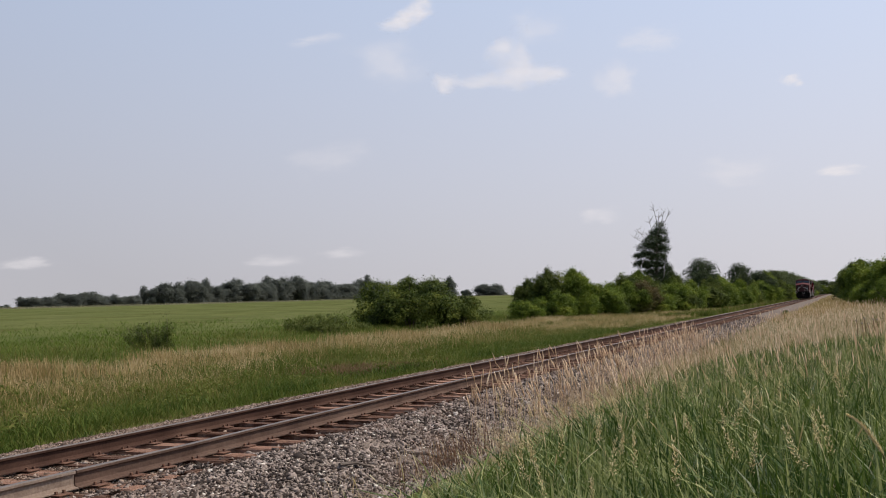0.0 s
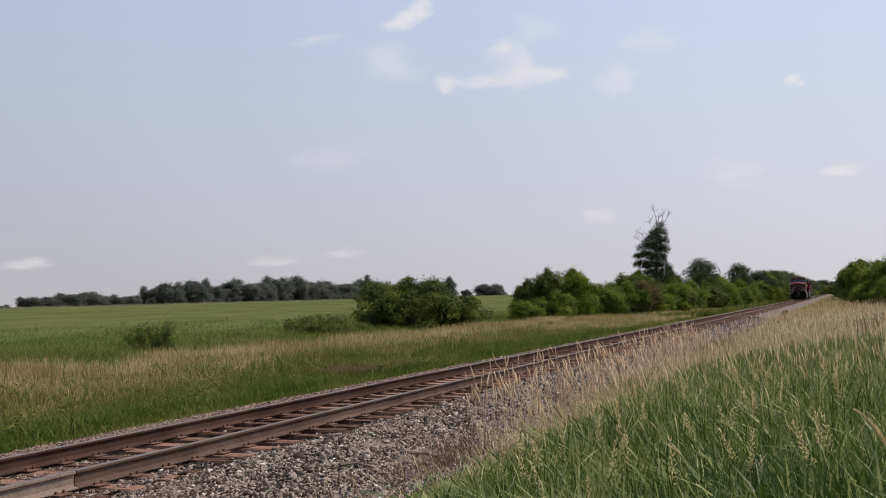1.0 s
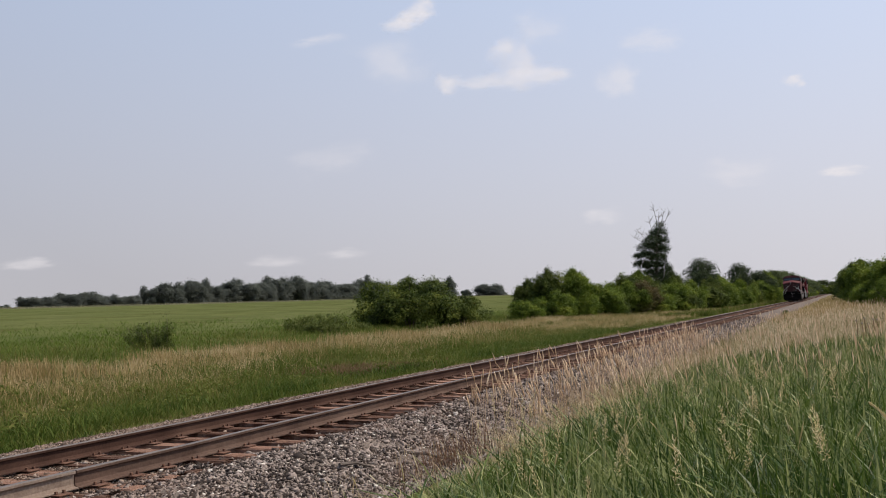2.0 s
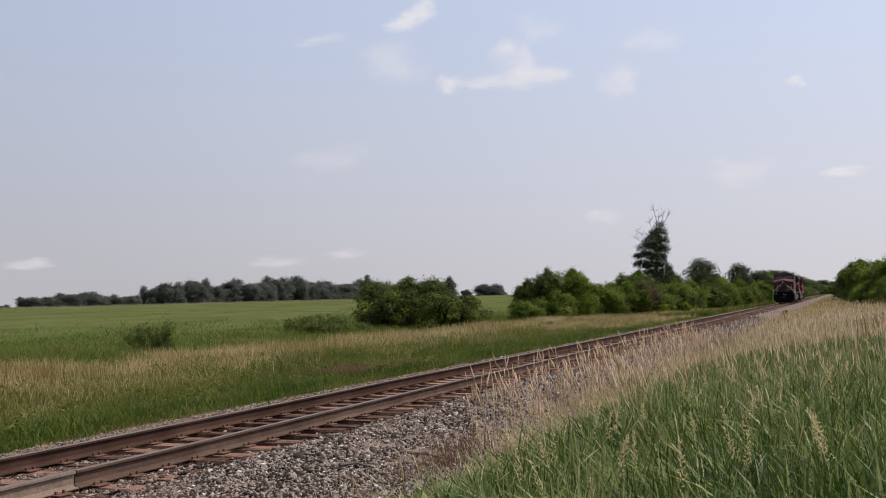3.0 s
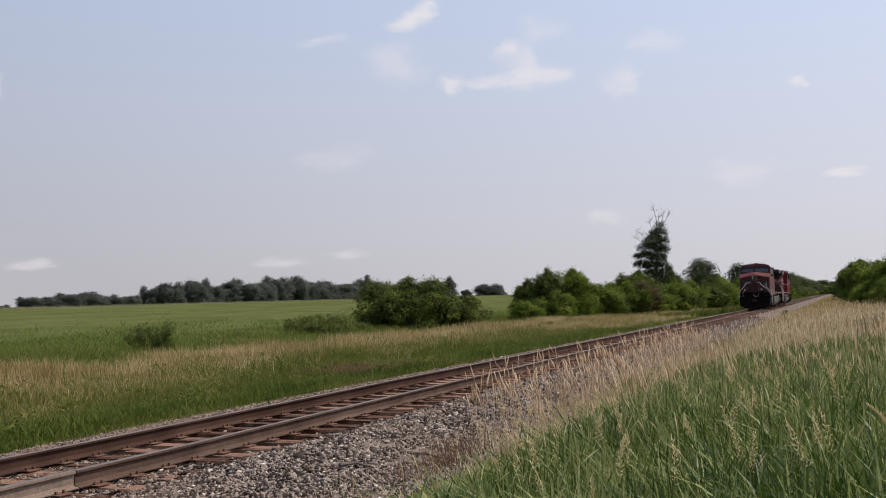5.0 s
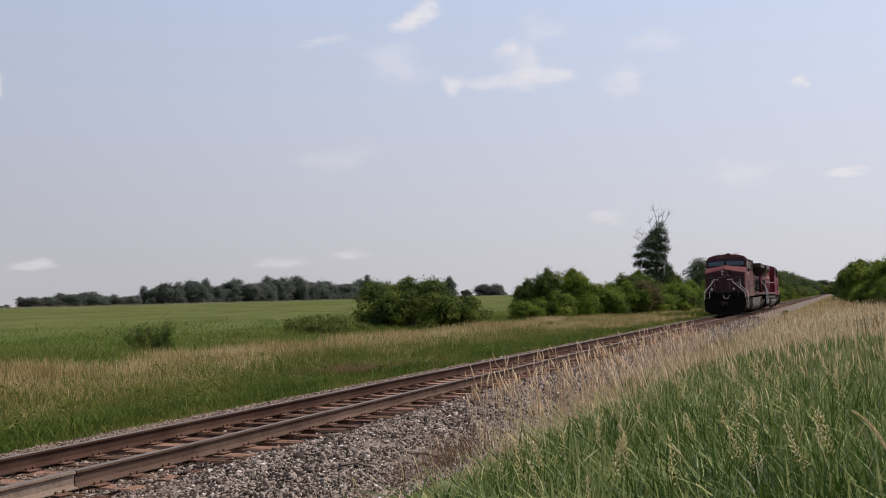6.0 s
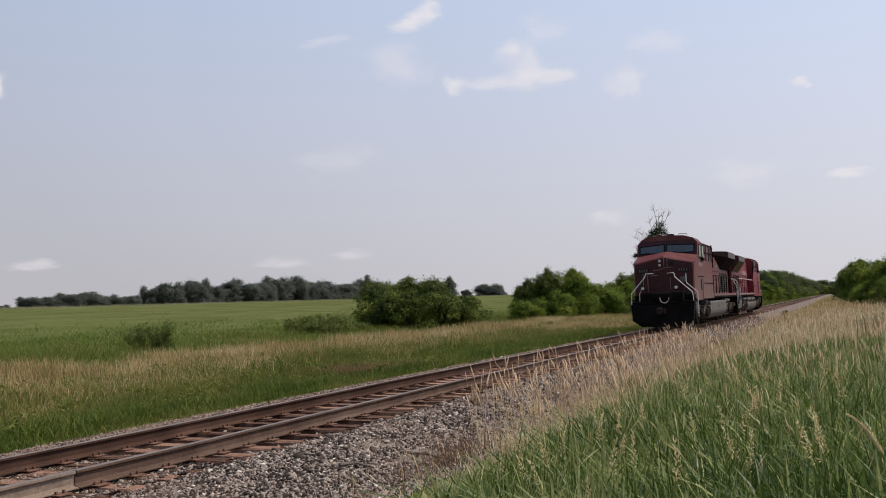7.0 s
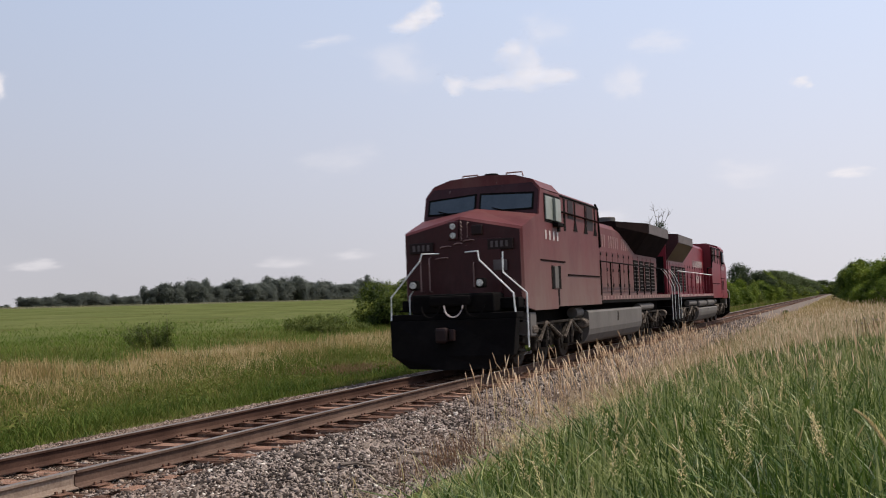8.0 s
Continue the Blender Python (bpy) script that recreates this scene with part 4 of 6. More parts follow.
    tube(post, [(0, 0, 1.66), (0, 0, 2.68)], 0.024)
    first = part("handrail_post", post, side_paint if second else M_BLACK, loco)
    first.location = (1.48, 8.25, 0)
    for s in (-1, 1):
        for k in range(10):
            if s > 0 and k == 0:
                continue
            o = new("handrail_post", first.data)
            o.parent = loco
            o.location = (s * 1.48, 8.25 + k * 1.32, 0)
    # diagonal conduit from the rack down to the hood
    bm = bmesh.new()
    for s in (-1, 1):
        tube(bm, [(s * 1.48, 7.9, 4.33), (s * 1.48, 8.12, 4.2), (s * 1.49, 8.25, 3.12), (s * 1.3, 8.6, 3.06), (s * 1.3, 8.62, 2.7)], 0.04)
    part_each("conduit", bm, M_BLACK, loco)
    # roof fittings
    bm = bmesh.new()
    for x, y in ((-0.42, 2.62), (0.72, 2.7)):
        tube(bm, [(x - 0.22, y, 4.66), (x - 0.18, y, 4.76), (x + 0.22, y, 4.76), (x + 0.24, y, 4.64)], 0.02)
    part_each("roof_grab_iron", bm, M_LETTER_OLD, loco)
    bm = bmesh.new()
    disc(bm, (0.12, 2.75, 4.72), (0, 0, 1), 0.2, 0.1, 14, 0.03)
    part("antenna_dome", bm, M_BLACK, loco)
    bm = bmesh.new()
    for k in range(3):
        tube(bm, [(-0.3 + 0.12 * k, 9.0 - 0.1 * k, 4.2), (-0.3 + 0.12 * k, 8.5 - 0.1 * k, 4.2)], 0.03, 0.07, 8)
    tube(bm, [(-0.3, 8.9, 4.0), (-0.3, 8.9, 4.2)], 0.03)
    part("horn", bm, M_FRAME, loco)
    # fuel tank, air reservoirs
    bm = bmesh.new()
    tank_top = 0.94 if second else 1.24
    prism_y(bm, [(1.16, 0.30), (1.32, 0.38), (1.43, 0.56), (1.47, 0.72), (1.47, tank_top - 0.06), (1.42, tank_top), (-1.42, tank_top), (-1.47, tank_top - 0.06), (-1.47, 0.72), (-1.43, 0.56), (-1.32, 0.38), (-1.16, 0.30)], 6.6, 14.2)
    part("fuel_tank", bm, M_TANK, loco)
    bm = bmesh.new()
    for s in (-1, 1):
        for y in (10.3,):
            box(bm, s * 1.472 - 0.006, s * 1.472 + 0.006, y, y + 0.16, 0.86, tank_top - 0.10)
    part_each("tank_sight_plate", bm, M_FRAME, loco)
    bm = bmesh.new()
    for s in (-1, 1):
        tube(bm, [(s * 1.22, 5.75, 1.2), (s * 1.22, 6.5, 1.2)], 0.15, n=12)
        tube(bm, [(s * 1.3, 14.3, 1.22), (s * 1.3, 16.9, 1.22)], 0.13, n=12)
        box(bm, min(s * 1.1, s * 1.45), max(s * 1.1, s * 1.45), 1.3, 1.75, 0.75, 1.3, 0.03)
        if second:
            for y in (7.4, 10.8):
                disc(bm, (s * 1.28, y + 1.4, 1.18), (0, 1, 0), 0.18, 2.8, 14, 0.06)
    part_each("air_reservoir", bm, M_TANK, loco)
    for yc in (4.15, 17.0):
        build_truck(loco, yc, moving)
    # lettering as plain bars
    for s in (-1, 1):
        bars(loco, M_LETTER, s * 1.505, 2.55, 3.05, 4, 0.12, 0.22, 0.22, label="worn white number bars")
        if second:
            bars(loco, letter, s * 1.046, 8.95, 3.06, 9, 0.15, 0.34, 0.26, label="white lettering bars")
            bars(loco, letter, s * 1.046, 9.7, 2.22, 6, 0.15, 0.40, 0.26, label="white lettering bars")
        else:
            bars(loco, letter, s * 1.026, 9.5, 3.24, 17, 0.10, 0.40, 0.22, -1, label="faded lettering bars")
    return loco, moving


# front paint is the shade-darkened tone, side paint the lit one
LOCO_1, WHEELS_1 = build_locomotive(M_RED_SHADED, M_RED_LIT, M_LETTER_OLD, "faded maroon six-axle diesel freight locomotive leading on the track", False)
LOCO_2, WHEELS_2 = build_locomotive(M_RED2, M_RED2, M_LETTER, "bright red six-axle diesel locomotive coupled behind, facing backwards", True, 4.27)


# ---- grass ----
def blades(name, x, y, h, w, bend, material, label, category="grass", base=None, az=None, fine=True):
    """Grass blades as bent tapering strips; bend is the sideways reach of the tip as a share of the height."""
    n = len(x)
    z = (ground_z(x, y) if base is None else base) - 0.03
    az = RNG.uniform(0, 2 * np.pi, n) if az is None else az
    dx, dy = np.cos(az), np.sin(az)
    face = RNG.uniform(0, np.pi, n)
    sx, sy = np.cos(face) * w / 2, np.sin(face) * w / 2
    pts = []
    for f, taper in ((0.0, 0.8), (0.45, 1.0), (0.8, 0.7)) if fine else ((0.0, 0.8), (0.6, 0.9)):
        cx, cy, cz = x + dx * h * bend * f ** 2, y + dy * h * bend * f ** 2, z + h * (f - 0.25 * bend * f ** 3)
        pts += [np.stack([cx - sx * taper, cy - sy * taper, cz], 1), np.stack([cx + sx * taper, cy + sy * taper, cz], 1)]
    pts.append(np.stack([x + dx * h * bend, y + dy * h * bend, z + h * (1 - 0.25 * bend)], 1))
    v = np.stack(pts, 1).reshape(-1, 3)
    tri = np.array([(0, 1, 3), (0, 3, 2), (2, 3, 5), (2, 5, 4), (4, 5, 6)] if fine else [(0, 1, 3), (0, 3, 2), (2, 3, 4)])
    t = (np.arange(n) * len(pts))[:, None, None] + tri[None]
    return tagged(soup(name, v, t.reshape(-1, 3), material), label, category, kind="stuff")


def stalk_arrays(x, y, h, head, r, bend, az, base):
    """Stems (thin three-sided) with a spindle seed head each."""
    n = len(x)
    dx, dy = np.cos(az), np.sin(az)
    rings, f_head = [], 1 - head / h
    fs = [(0.0, 0.0016), (0.5, 0.0016), (0.98, 0.0012)]
    levels = [(f_head * a, np.full(n, b)) for a, b in fs] + [(f_head + (1 - f_head) * a, r * b) for a, b in ((0.12, 0.75), (0.45, 1.0), (0.8, 0.55), (1.0, 0.1))]
    for f, rad in levels:
        cx, cy, cz = x + dx * h * bend * f ** 2, y + dy * h * bend * f ** 2, base + h * (f - 0.25 * bend * f ** 3)
        for k in range(3):
            a = 2 * np.pi * k / 3
            rings.append(np.stack([cx + rad * np.cos(a), cy + rad * np.sin(a), cz], 1))
    m = len(levels)
    v = np.stack(rings, 1)
    tri = []
    for i in range(m - 1):
        for k in range(3):
            a, b = i * 3 + k, i * 3 + (k + 1) % 3
            tri += [(a, b, b + 3), (a, b + 3, a + 3)]
    return v, np.array(tri), m * 3


def stalks(name, x, y, h, head, r, bend, az, material, label):
    base = ground_z(x, y) - 0.02
    base = np.where(np.abs(x) < 3.3, np.maximum(base, bed_top(x) - 0.02), base)
    v, tri, k = stalk_arrays(x, y, h, head, r, bend, az, base)
    t = (np.arange(len(x)) * k)[:, None, None] + tri[None]
    return tagged(soup(name, v.reshape(-1, 3), t.reshape(-1, 3), material), label, "grass", kind="stuff")


def scatter(n, x0, x1, y0, y1, power=1.0):
    """Random places, thicker towards y0 as power grows."""
    return RNG.uniform(x0, x1, n), y0 + (y1 - y0) * RNG.random(n) ** power


def patchy(x, y, s, seed=0.0):
    """Slow uneven pattern between 0 and 1."""
    return 0.5 + 0.25 * (np.sin(x * s + seed) * np.cos(y * s * 0.8 + seed * 2) + np.sin(x * s * 2.3 + y * s * 1.7 + seed * 3) * 0.7 + np.sin(y * s * 3.1 - x * s * 1.1) * 0.3)


def build_grass():
    # foreground bank
    x, y = scatter(84000, 3.2, 13.0, 3.4, 24, 1.6)
    edge = np.where(y < 12, 3.85, 3.65) + 0.22 * np.sin(y * 1.3) + 0.2 * np.sin(y * 3.1)
    keep = (x > edge) & (RNG.random(len(x)) < np.clip((x - edge) * 1.5 + 0.15, 0, 1))
    x, y = x[keep], y[keep]
    n = len(x)
    h = RNG.uniform(0.32, 0.78, n) * np.clip(0.3 + (x - 3.6) * 0.4, 0.3, 1.05)
    bend = np.abs(RNG.normal(0.36, 0.36, n))
    blades("bank_grass", x, y, h, RNG.uniform(0.007, 0.021, n), bend, M_GRASS, "long green grass on the bank beside the track")
    x, y = scatter(8500, 4.2, 12, 4.0, 17, 1.3)
    n = len(x)
    blades("broad_bank_grass", x, y, RNG.uniform(0.42, 0.82, n), RNG.uniform(0.013, 0.028, n), RNG.uniform(0.35, 1.5, n), M_GRASS, "broad arching grass blades on the bank")
    x, y = scatter(16000, 3.9, 14, 3.4, -7, 1.0)
    blades("trodden_grass", x, y, RNG.uniform(0.12, 0.35, 16000), RNG.uniform(0.006, 0.014, 16000), RNG.uniform(0.2, 1.0, 16000), M_GRASS, "shorter trodden grass on the bank", fine=False)
    x, y = scatter(14000, 3.4, 20, 18, 70, 1.4)
    n = len(x)
    blades("far_bank_grass", x, y, RNG.uniform(0.35, 0.7, n), RNG.uniform(0.012, 0.026, n), RNG.uniform(0.1, 0.6, n), M_GRASS_FAR, "grass along the bank farther up the line", fine=False)
    x, y = scatter(84000, 3.5, 19, 12, 75, 1.45)
    keep = RNG.random(len(x)) < np.clip(0.35 + (y - 12) * 0.08, 0, 1)
    x, y = x[keep], y[keep]
    n = len(x)
    blades("dry_bank_grass", x, y, RNG.uniform(0.3, 0.72, n), RNG.uniform(0.006, 0.014, n), RNG.uniform(0.1, 0.6, n), M_TAN, "dry straw-coloured grass on the bank", fine=False)
    for name, x0, x1, y0 in (("near_verge_grass", 3.6, 11, 65), ("far_verge_grass", -9, -3.8, 95)):
        verge = M_TAN_FAR if x0 > 0 else M_GRASS_FAR
        x, y = scatter(9000, x0, x1, y0, 420, 1.6)
        blades(name, x, y, RNG.uniform(0.35, 0.75, 9000), RNG.uniform(0.04, 0.09, 9000), RNG.uniform(0.1, 0.5, 9000), verge, "rough yellowing grass on the railway verge", fine=False)
    # seed stalks along the ballast shoulder and over the bank
    x, y = scatter(1500, 2.35, 3.9, 13.5, 38, 1.1)
    keep = RNG.random(len(x)) < np.clip(1.7 * patchy(x, y, 2.1, 3.0) - 0.35, 0, 1)
    x, y = x[keep], y[keep]
    n = len(x)
    stalks("shoulder_stalks", x, y, RNG.uniform(0.6, 1.18, n), RNG.uniform(0.16, 0.32, n), RNG.uniform(0.009, 0.015, n), RNG.uniform(0.02, 0.32, n), RNG.normal(2.6, 0.9, n), M_GOLD, "dry seed stalks at the edge of the ballast")
    x, y = scatter(4200, 3.3, 18, 14, 70, 1.3)
    keep = RNG.random(len(x)) < np.clip(1.5 * patchy(x, y, 0.9, 6.0) - 0.1, 0, 1)
    x, y = x[keep], y[keep]
    n = len(x)
    stalks("bank_stalks", x, y, RNG.uniform(0.6, 1.12, n), RNG.uniform(0.12, 0.28, n), RNG.uniform(0.008, 0.014, n), RNG.uniform(0.02, 0.2, n), RNG.normal(2.6, 1.2, n), M_GOLD, "dry seed stalks standing in the bank grass")
    x, y = scatter(420, 4.4, 11.5, 5.5, 17, 1.0)
    n = len(x)
    stalks("near_stalks", x, y, RNG.uniform(0.55, 0.95, n), RNG.uniform(0.08, 0.18, n), RNG.uniform(0.004, 0.008, n), RNG.uniform(0.05, 0.6, n), RNG.uniform(0, 6.28, n), M_PALE, "pale seed heads among the green grass")
    x, y = scatter(16000, 2.5, 4.4, 5, 32, 0.8)
    keep = RNG.random(len(x)) < np.clip((x - 2.5) * 1.1, 0, 1) * patchy(x, y, 1.5)
    x, y = x[keep], y[keep]
    n = len(x)
    blades("shoulder_dry_grass", x, y, RNG.uniform(0.12, 0.5, n) * np.clip(0.5 + (y - 6) * 0.05, 0.5, 1), RNG.uniform(0.004, 0.009, n), RNG.uniform(0.15, 0.9, n), M_TAN, "thin dry grass at the foot of the ballast", base=np.maximum(ground_z(x, y), bed_top(x)))
    # far side of the track
    x, y = scatter(46000, -13, -3.75, 6, 110, 1.6)
    keep = x < -3.75 - 0.5 * patchy(x, y, 0.9)
    x, y = x[keep], y[keep]
    n = len(x)
    blades("ditch_grass", x, y, RNG.uniform(0.2, 0.5, n) * np.clip((-x - 3.0) / 2.5, 0.25, 1), RNG.uniform(0.010, 0.022, n), RNG.uniform(0.1, 0.7, n), M_GRASS_FAR, "fresh green grass in the ditch across the track", fine=False)
    x, y = scatter(26000, -5.6, -3.6, 6, 60, 1.5)
    blades("low_edge_grass", x, y, RNG.uniform(0.06, 0.22, 26000), RNG.uniform(0.008, 0.018, 26000), RNG.uniform(0.2, 0.9, 26000), M_GRASS_FAR, "short grass at the edge of the stones", fine=False)
    x, y = scatter(76000, -30, -7, 12, 150, 1.6)
    keep = RNG.random(len(x)) < np.clip(patchy(x, y, 0.22, 1.0) * 1.1 + 0.1, 0, 1)
    x, y = x[keep], y[keep]
    n = len(x)
    blades("meadow_grass", x, y, RNG.uniform(0.22, 0.6, n), RNG.uniform(0.012, 0.026, n), RNG.uniform(0.2, 0.9, n), M_GRASS_FAR, "tall mixed meadow grass beyond the track", fine=False)
    x, y = scatter(76000, -18.5, -7.5, 12, 150, 1.6)
    keep = RNG.random(len(x)) < np.clip(1.5 * patchy(x, y, 0.16, 2.0) + 1.2 * patchy(x, y, 0.7, 4.0) - 0.8, 0, 1) * np.clip((-x - 7.5) / 5 + np.clip((y - 55) / 40, 0, 1), 0.1, 1) * np.clip((18.5 + x) / 0.8, 0, 1)
    x, y = x[keep], y[keep]
    n = len(x)
    blades("dry_meadow_grass", x, y, RNG.uniform(0.25, 0.6, n), RNG.uniform(0.008, 0.016, n), RNG.uniform(0.1, 0.9, n), M_TAN_FAR, "tall dry grass in seed beyond the track", fine=False)
    x, y = scatter(15000, -18.8, -14, 16, 90, 1.4)
    keep = RNG.random(len(x)) < np.clip(2.2 * patchy(x, y, 0.5, 7.0) - 0.5, 0, 1)
    x, y = x[keep], y[keep]
    n = len(x)
    blades("seed_head_grass", x, y, RNG.uniform(0.4, 0.72, n), RNG.uniform(0.016, 0.028, n), RNG.uniform(0.05, 0.4, n), M_TAN_FAR, "tall dry grass in seed along the edge of the field", fine=False)
    x, y = scatter(78000, -60, -17, 18, 130, 1.5)
    keep = RNG.random(len(x)) < np.clip((60 + x) / 24, 0, 1) ** 1.5 * (0.45 + 0.8 * patchy(x, y, 0.12, 5.0))
    x, y = x[keep], y[keep]
    n = len(x)
    blades("field_margin_grass", x, y, RNG.uniform(0.18, 0.5, n) * np.clip((-x - 10) / 20, 0.5, 1) * (0.6 + 0.8 * patchy(x, y, 0.5, 1.7)), RNG.uniform(0.02, 0.045, n), RNG.uniform(0.4, 1.4, n), M_MARGIN, "soft green grass along the field margin", fine=False)
    x, y = scatter(90000, -150, -34, 25, 300, 1.4)
    n = len(x)
    blades("field_crop", x, y, RNG.uniform(0.08, 0.18, n), RNG.uniform(0.03, 0.06, n), RNG.uniform(0.5, 1.0, n), M_CROP, "green field crop on the rise", "crop", fine=False)
    x, y = scatter(9000, -206, -192, 130, 760, 1.2)
    blades("field_edge_grass", x, y, RNG.uniform(0.4, 0.8, 9000), RNG.uniform(0.15, 0.3, 9000), RNG.uniform(0.1, 0.5, 9000), M_STRAW, "dry grass along the far edge of the field", fine=False)
    # bleached grass in front of the hedge
    x, y = scatter(26000, -13, -5.2, 62, 190, 1.2)
    keep = (RNG.random(len(x)) < np.clip(1.5 * patchy(x, y, 0.18, 3.3) + 0.1, 0, 1)) & (x > -12.5 + (y - 62) * 0.04)
    x, y = x[keep], y[keep]
    n = len(x)
    blades("hedge_foot_grass", x, y, RNG.uniform(0.3, 0.65, n), RNG.uniform(0.014, 0.03, n), RNG.uniform(0.1, 0.7, n), M_TAN_FAR, "bleached grass along the foot of the hedge", fine=False)
    # lush growth in the ditch, and tufts that creep onto the stones
    x, y = scatter(34000, -7.4, -4.1, 8, 60, 1.5)
    keep = RNG.random(len(x)) < np.clip(2.2 * patchy(x, y, 0.55, 2.5) - 0.5, 0, 1)
    x, y = x[keep], y[keep]
    n = len(x)
    blades("lush_ditch_grass", x, y, RNG.uniform(0.15, 0.46, n), RNG.uniform(0.012, 0.026, n), RNG.uniform(0.3, 1.2, n), M_LUSH, "lush bright green grass in the damp ditch", fine=False)
    cy = 8 + 40 * RNG.random(34) ** 1.4
    cx = RNG.uniform(-4.1, -3.2, 34)
    x, y = np.repeat(cx, 70) + RNG.normal(0, 0.09, 2380), np.repeat(cy, 70) + RNG.normal(0, 0.13, 2380)
    blades("stone_edge_tufts", x, y, RNG.uniform(0.06, 0.24, 2380), RNG.uniform(0.008, 0.016, 2380), RNG.uniform(0.3, 1.1, 2380), M_LUSH, "small green tufts growing through the stones", base=np.maximum(ground_z(x, y), bed_top(x)), fine=False)
    x, y = -6.6 + RNG.normal(0, 0.7, 4000), 27.5 + RNG.normal(0, 1.5, 4000)
    blades("reddish_weeds", x, y, RNG.uniform(0.15, 0.42, 4000), np.full(4000, 0.02), RNG.uniform(0.2, 0.8, 4000), M_RUST_WEED, "reddish weeds in the meadow grass", "weeds", fine=False)


# ---- shrubs and trees ----
def leaf_cloud(lobes, n, size, rng, shell=0.7, clump=12):
    """Leaf quads in small sprays, spread through ellipsoid lobes and thicker near their surface."""
    k = max(8, n // clump)
    vol = np.array([l[3] * l[4] * l[5] for l in lobes]) ** 0.66
    which = rng.choice(len(lobes), k, p=vol / vol.sum())
    L = np.array(lobes)[which]
    d = rng.normal(size=(k, 3))
    d[:, 2] = np.where(rng.random(k) < 0.5, np.abs(d[:, 2]), d[:, 2])
    d /= np.linalg.norm(d, axis=1)[:, None]
    rad = shell + (1.15 - shell) * rng.random(k) ** 0.7
    heart = L[:, :3] + d * L[:, 3:6] * rad[:, None]
    reach = size * rng.uniform(1.2, 3.0, k)
    c = np.repeat(heart, clump, 0) + rng.normal(size=(k * clump, 3)) * np.repeat(reach, clump)[:, None] * np.array([1, 1, 0.7])
    n = k * clump
    nrm = np.repeat(d, clump, 0) * 0.8 + np.array([0, 0, 0.45]) + rng.normal(0, 0.5, (n, 3))
    nrm /= np.linalg.norm(nrm, axis=1)[:, None]
    a = np.cross(nrm, rng.normal(size=(n, 3)))
    a /= np.linalg.norm(a, axis=1)[:, None]
    b = np.cross(nrm, a)
    s = size * rng.uniform(0.6, 1.4, n)[:, None]
    v = np.stack([c - a * s, c + b * s * 0.55 + nrm * s * 0.2, c + a * s, c - b * s * 0.55 + nrm * s * 0.2], 1)
    v = v[c[:, 2] > 0.05]
    t = (np.arange(len(v)) * 4)[:, None, None] + np.array([(0, 1, 2), (0, 2, 3)])[None]
    return v.reshape(-1, 3), t.reshape(-1, 3)


def bush_lobes(rx, ry, h, k, rng, ragged=0.35, foot=0.12):
    out = [(0, 0, h * 0.36, rx * 0.60, ry * 0.60, h * 0.36)]
    for i in range(2 * k):
        a, e = rng.uniform(0, 2 * np.pi), rng.uniform(0, 1)
        s = rng.uniform(0.13, 0.28)
        d, up = math.sqrt(1 - 0.72 * e * e), foot + (0.78 - foot) * e
        q = rng.uniform(0.58, 0.92)
        out.append((rx * q * d * math.cos(a), ry * q * d * math.sin(a), h * up * rng.uniform(0.82, 1.06), rx * s, ry * s, h * s * rng.uniform(0.6, 0.8 + ragged)))
    return out


def build_shrub(name, rx, ry, h, leaves, size, material, seed, label, category="shrub", lobes=14):
    rng = np.random.default_rng(seed)
    thing = tagged(new(name), label, category)
    bm = bmesh.new()
    for i in range(7):
        a, q = rng.uniform(0, 6.28), rng.uniform(0.2, 0.75)
        e = (rx * q * math.cos(a), ry * q * math.sin(a), h * rng.uniform(0.55, 0.85))
        tube(bm, [(0.15 * math.cos(a), 0.15 * math.sin(a), -0.1), (e[0] * 0.4, e[1] * 0.4, e[2] * 0.5), e], 0.06, 0.015, 5)
    part("stems", bm, M_BARK, thing)
    crown = bush_lobes(rx, ry, h, lobes, rng)
    # slender shoots that break the outline
    for i in range(10):
        a, q = rng.uniform(0, 6.28), rng.uniform(0, 0.75)
        top = h * (0.98 - 0.45 * q * q) * rng.uniform(0.86, 1.08)
        crown += [(rx * q * math.cos(a), ry * q * math.sin(a), top - 0.25 * j * size / 0.07, 2.2 * size * (1 + 0.8 * j), 2.2 * size * (1 + 0.8 * j), 3.5 * size) for j in range(3)]
    v, t = leaf_cloud(crown, leaves, size, rng)
    soup("crown", v, t, material, thing)
    return thing


def build_sapling(spread, h, shoots, seed):
    """An open young shrub: thin shoots that fan up from the root, leafy along their length."""
    rng = np.random.default_rng(seed)
    thing = tagged(new("sapling"), "small open dark green sapling in the dry grass", "sapling", "meadow saplings")
    lobes = []
    for i in range(shoots):
        a = rng.uniform(0, 6.28)
        q = spread * rng.uniform(0.1, 1.0)
        top = Vector((q * math.cos(a), q * math.sin(a), h * rng.uniform(0.55, 1.0) * (1 - 0.25 * q / spread)))
        mid = Vector((top.x * 0.6, top.y * 0.6, top.z * 0.42))
        bm = bmesh.new()
        tube(bm, [(0.08 * math.cos(a), 0.08 * math.sin(a), -0.1), mid, top], 0.018, 0.005, 5)
        part("shoot", bm, M_BARK, thing)
        for f in np.linspace(0.12, 1.0, 8):
            p = mid.lerp(top, (f - 0.4) / 0.6) if f > 0.4 else mid * (f / 0.4)
            r = 0.26 * (1.15 - f * 0.85)
            lobes.append((p.x + rng.normal(0, 0.05), p.y + rng.normal(0, 0.05), p.z, r, r, r * 0.8))
    v, t = leaf_cloud(lobes, 460 * shoots, 0.034, rng, 0.2, 6)
    soup("crown", v, t, M_LEAF, thing)
    return thing


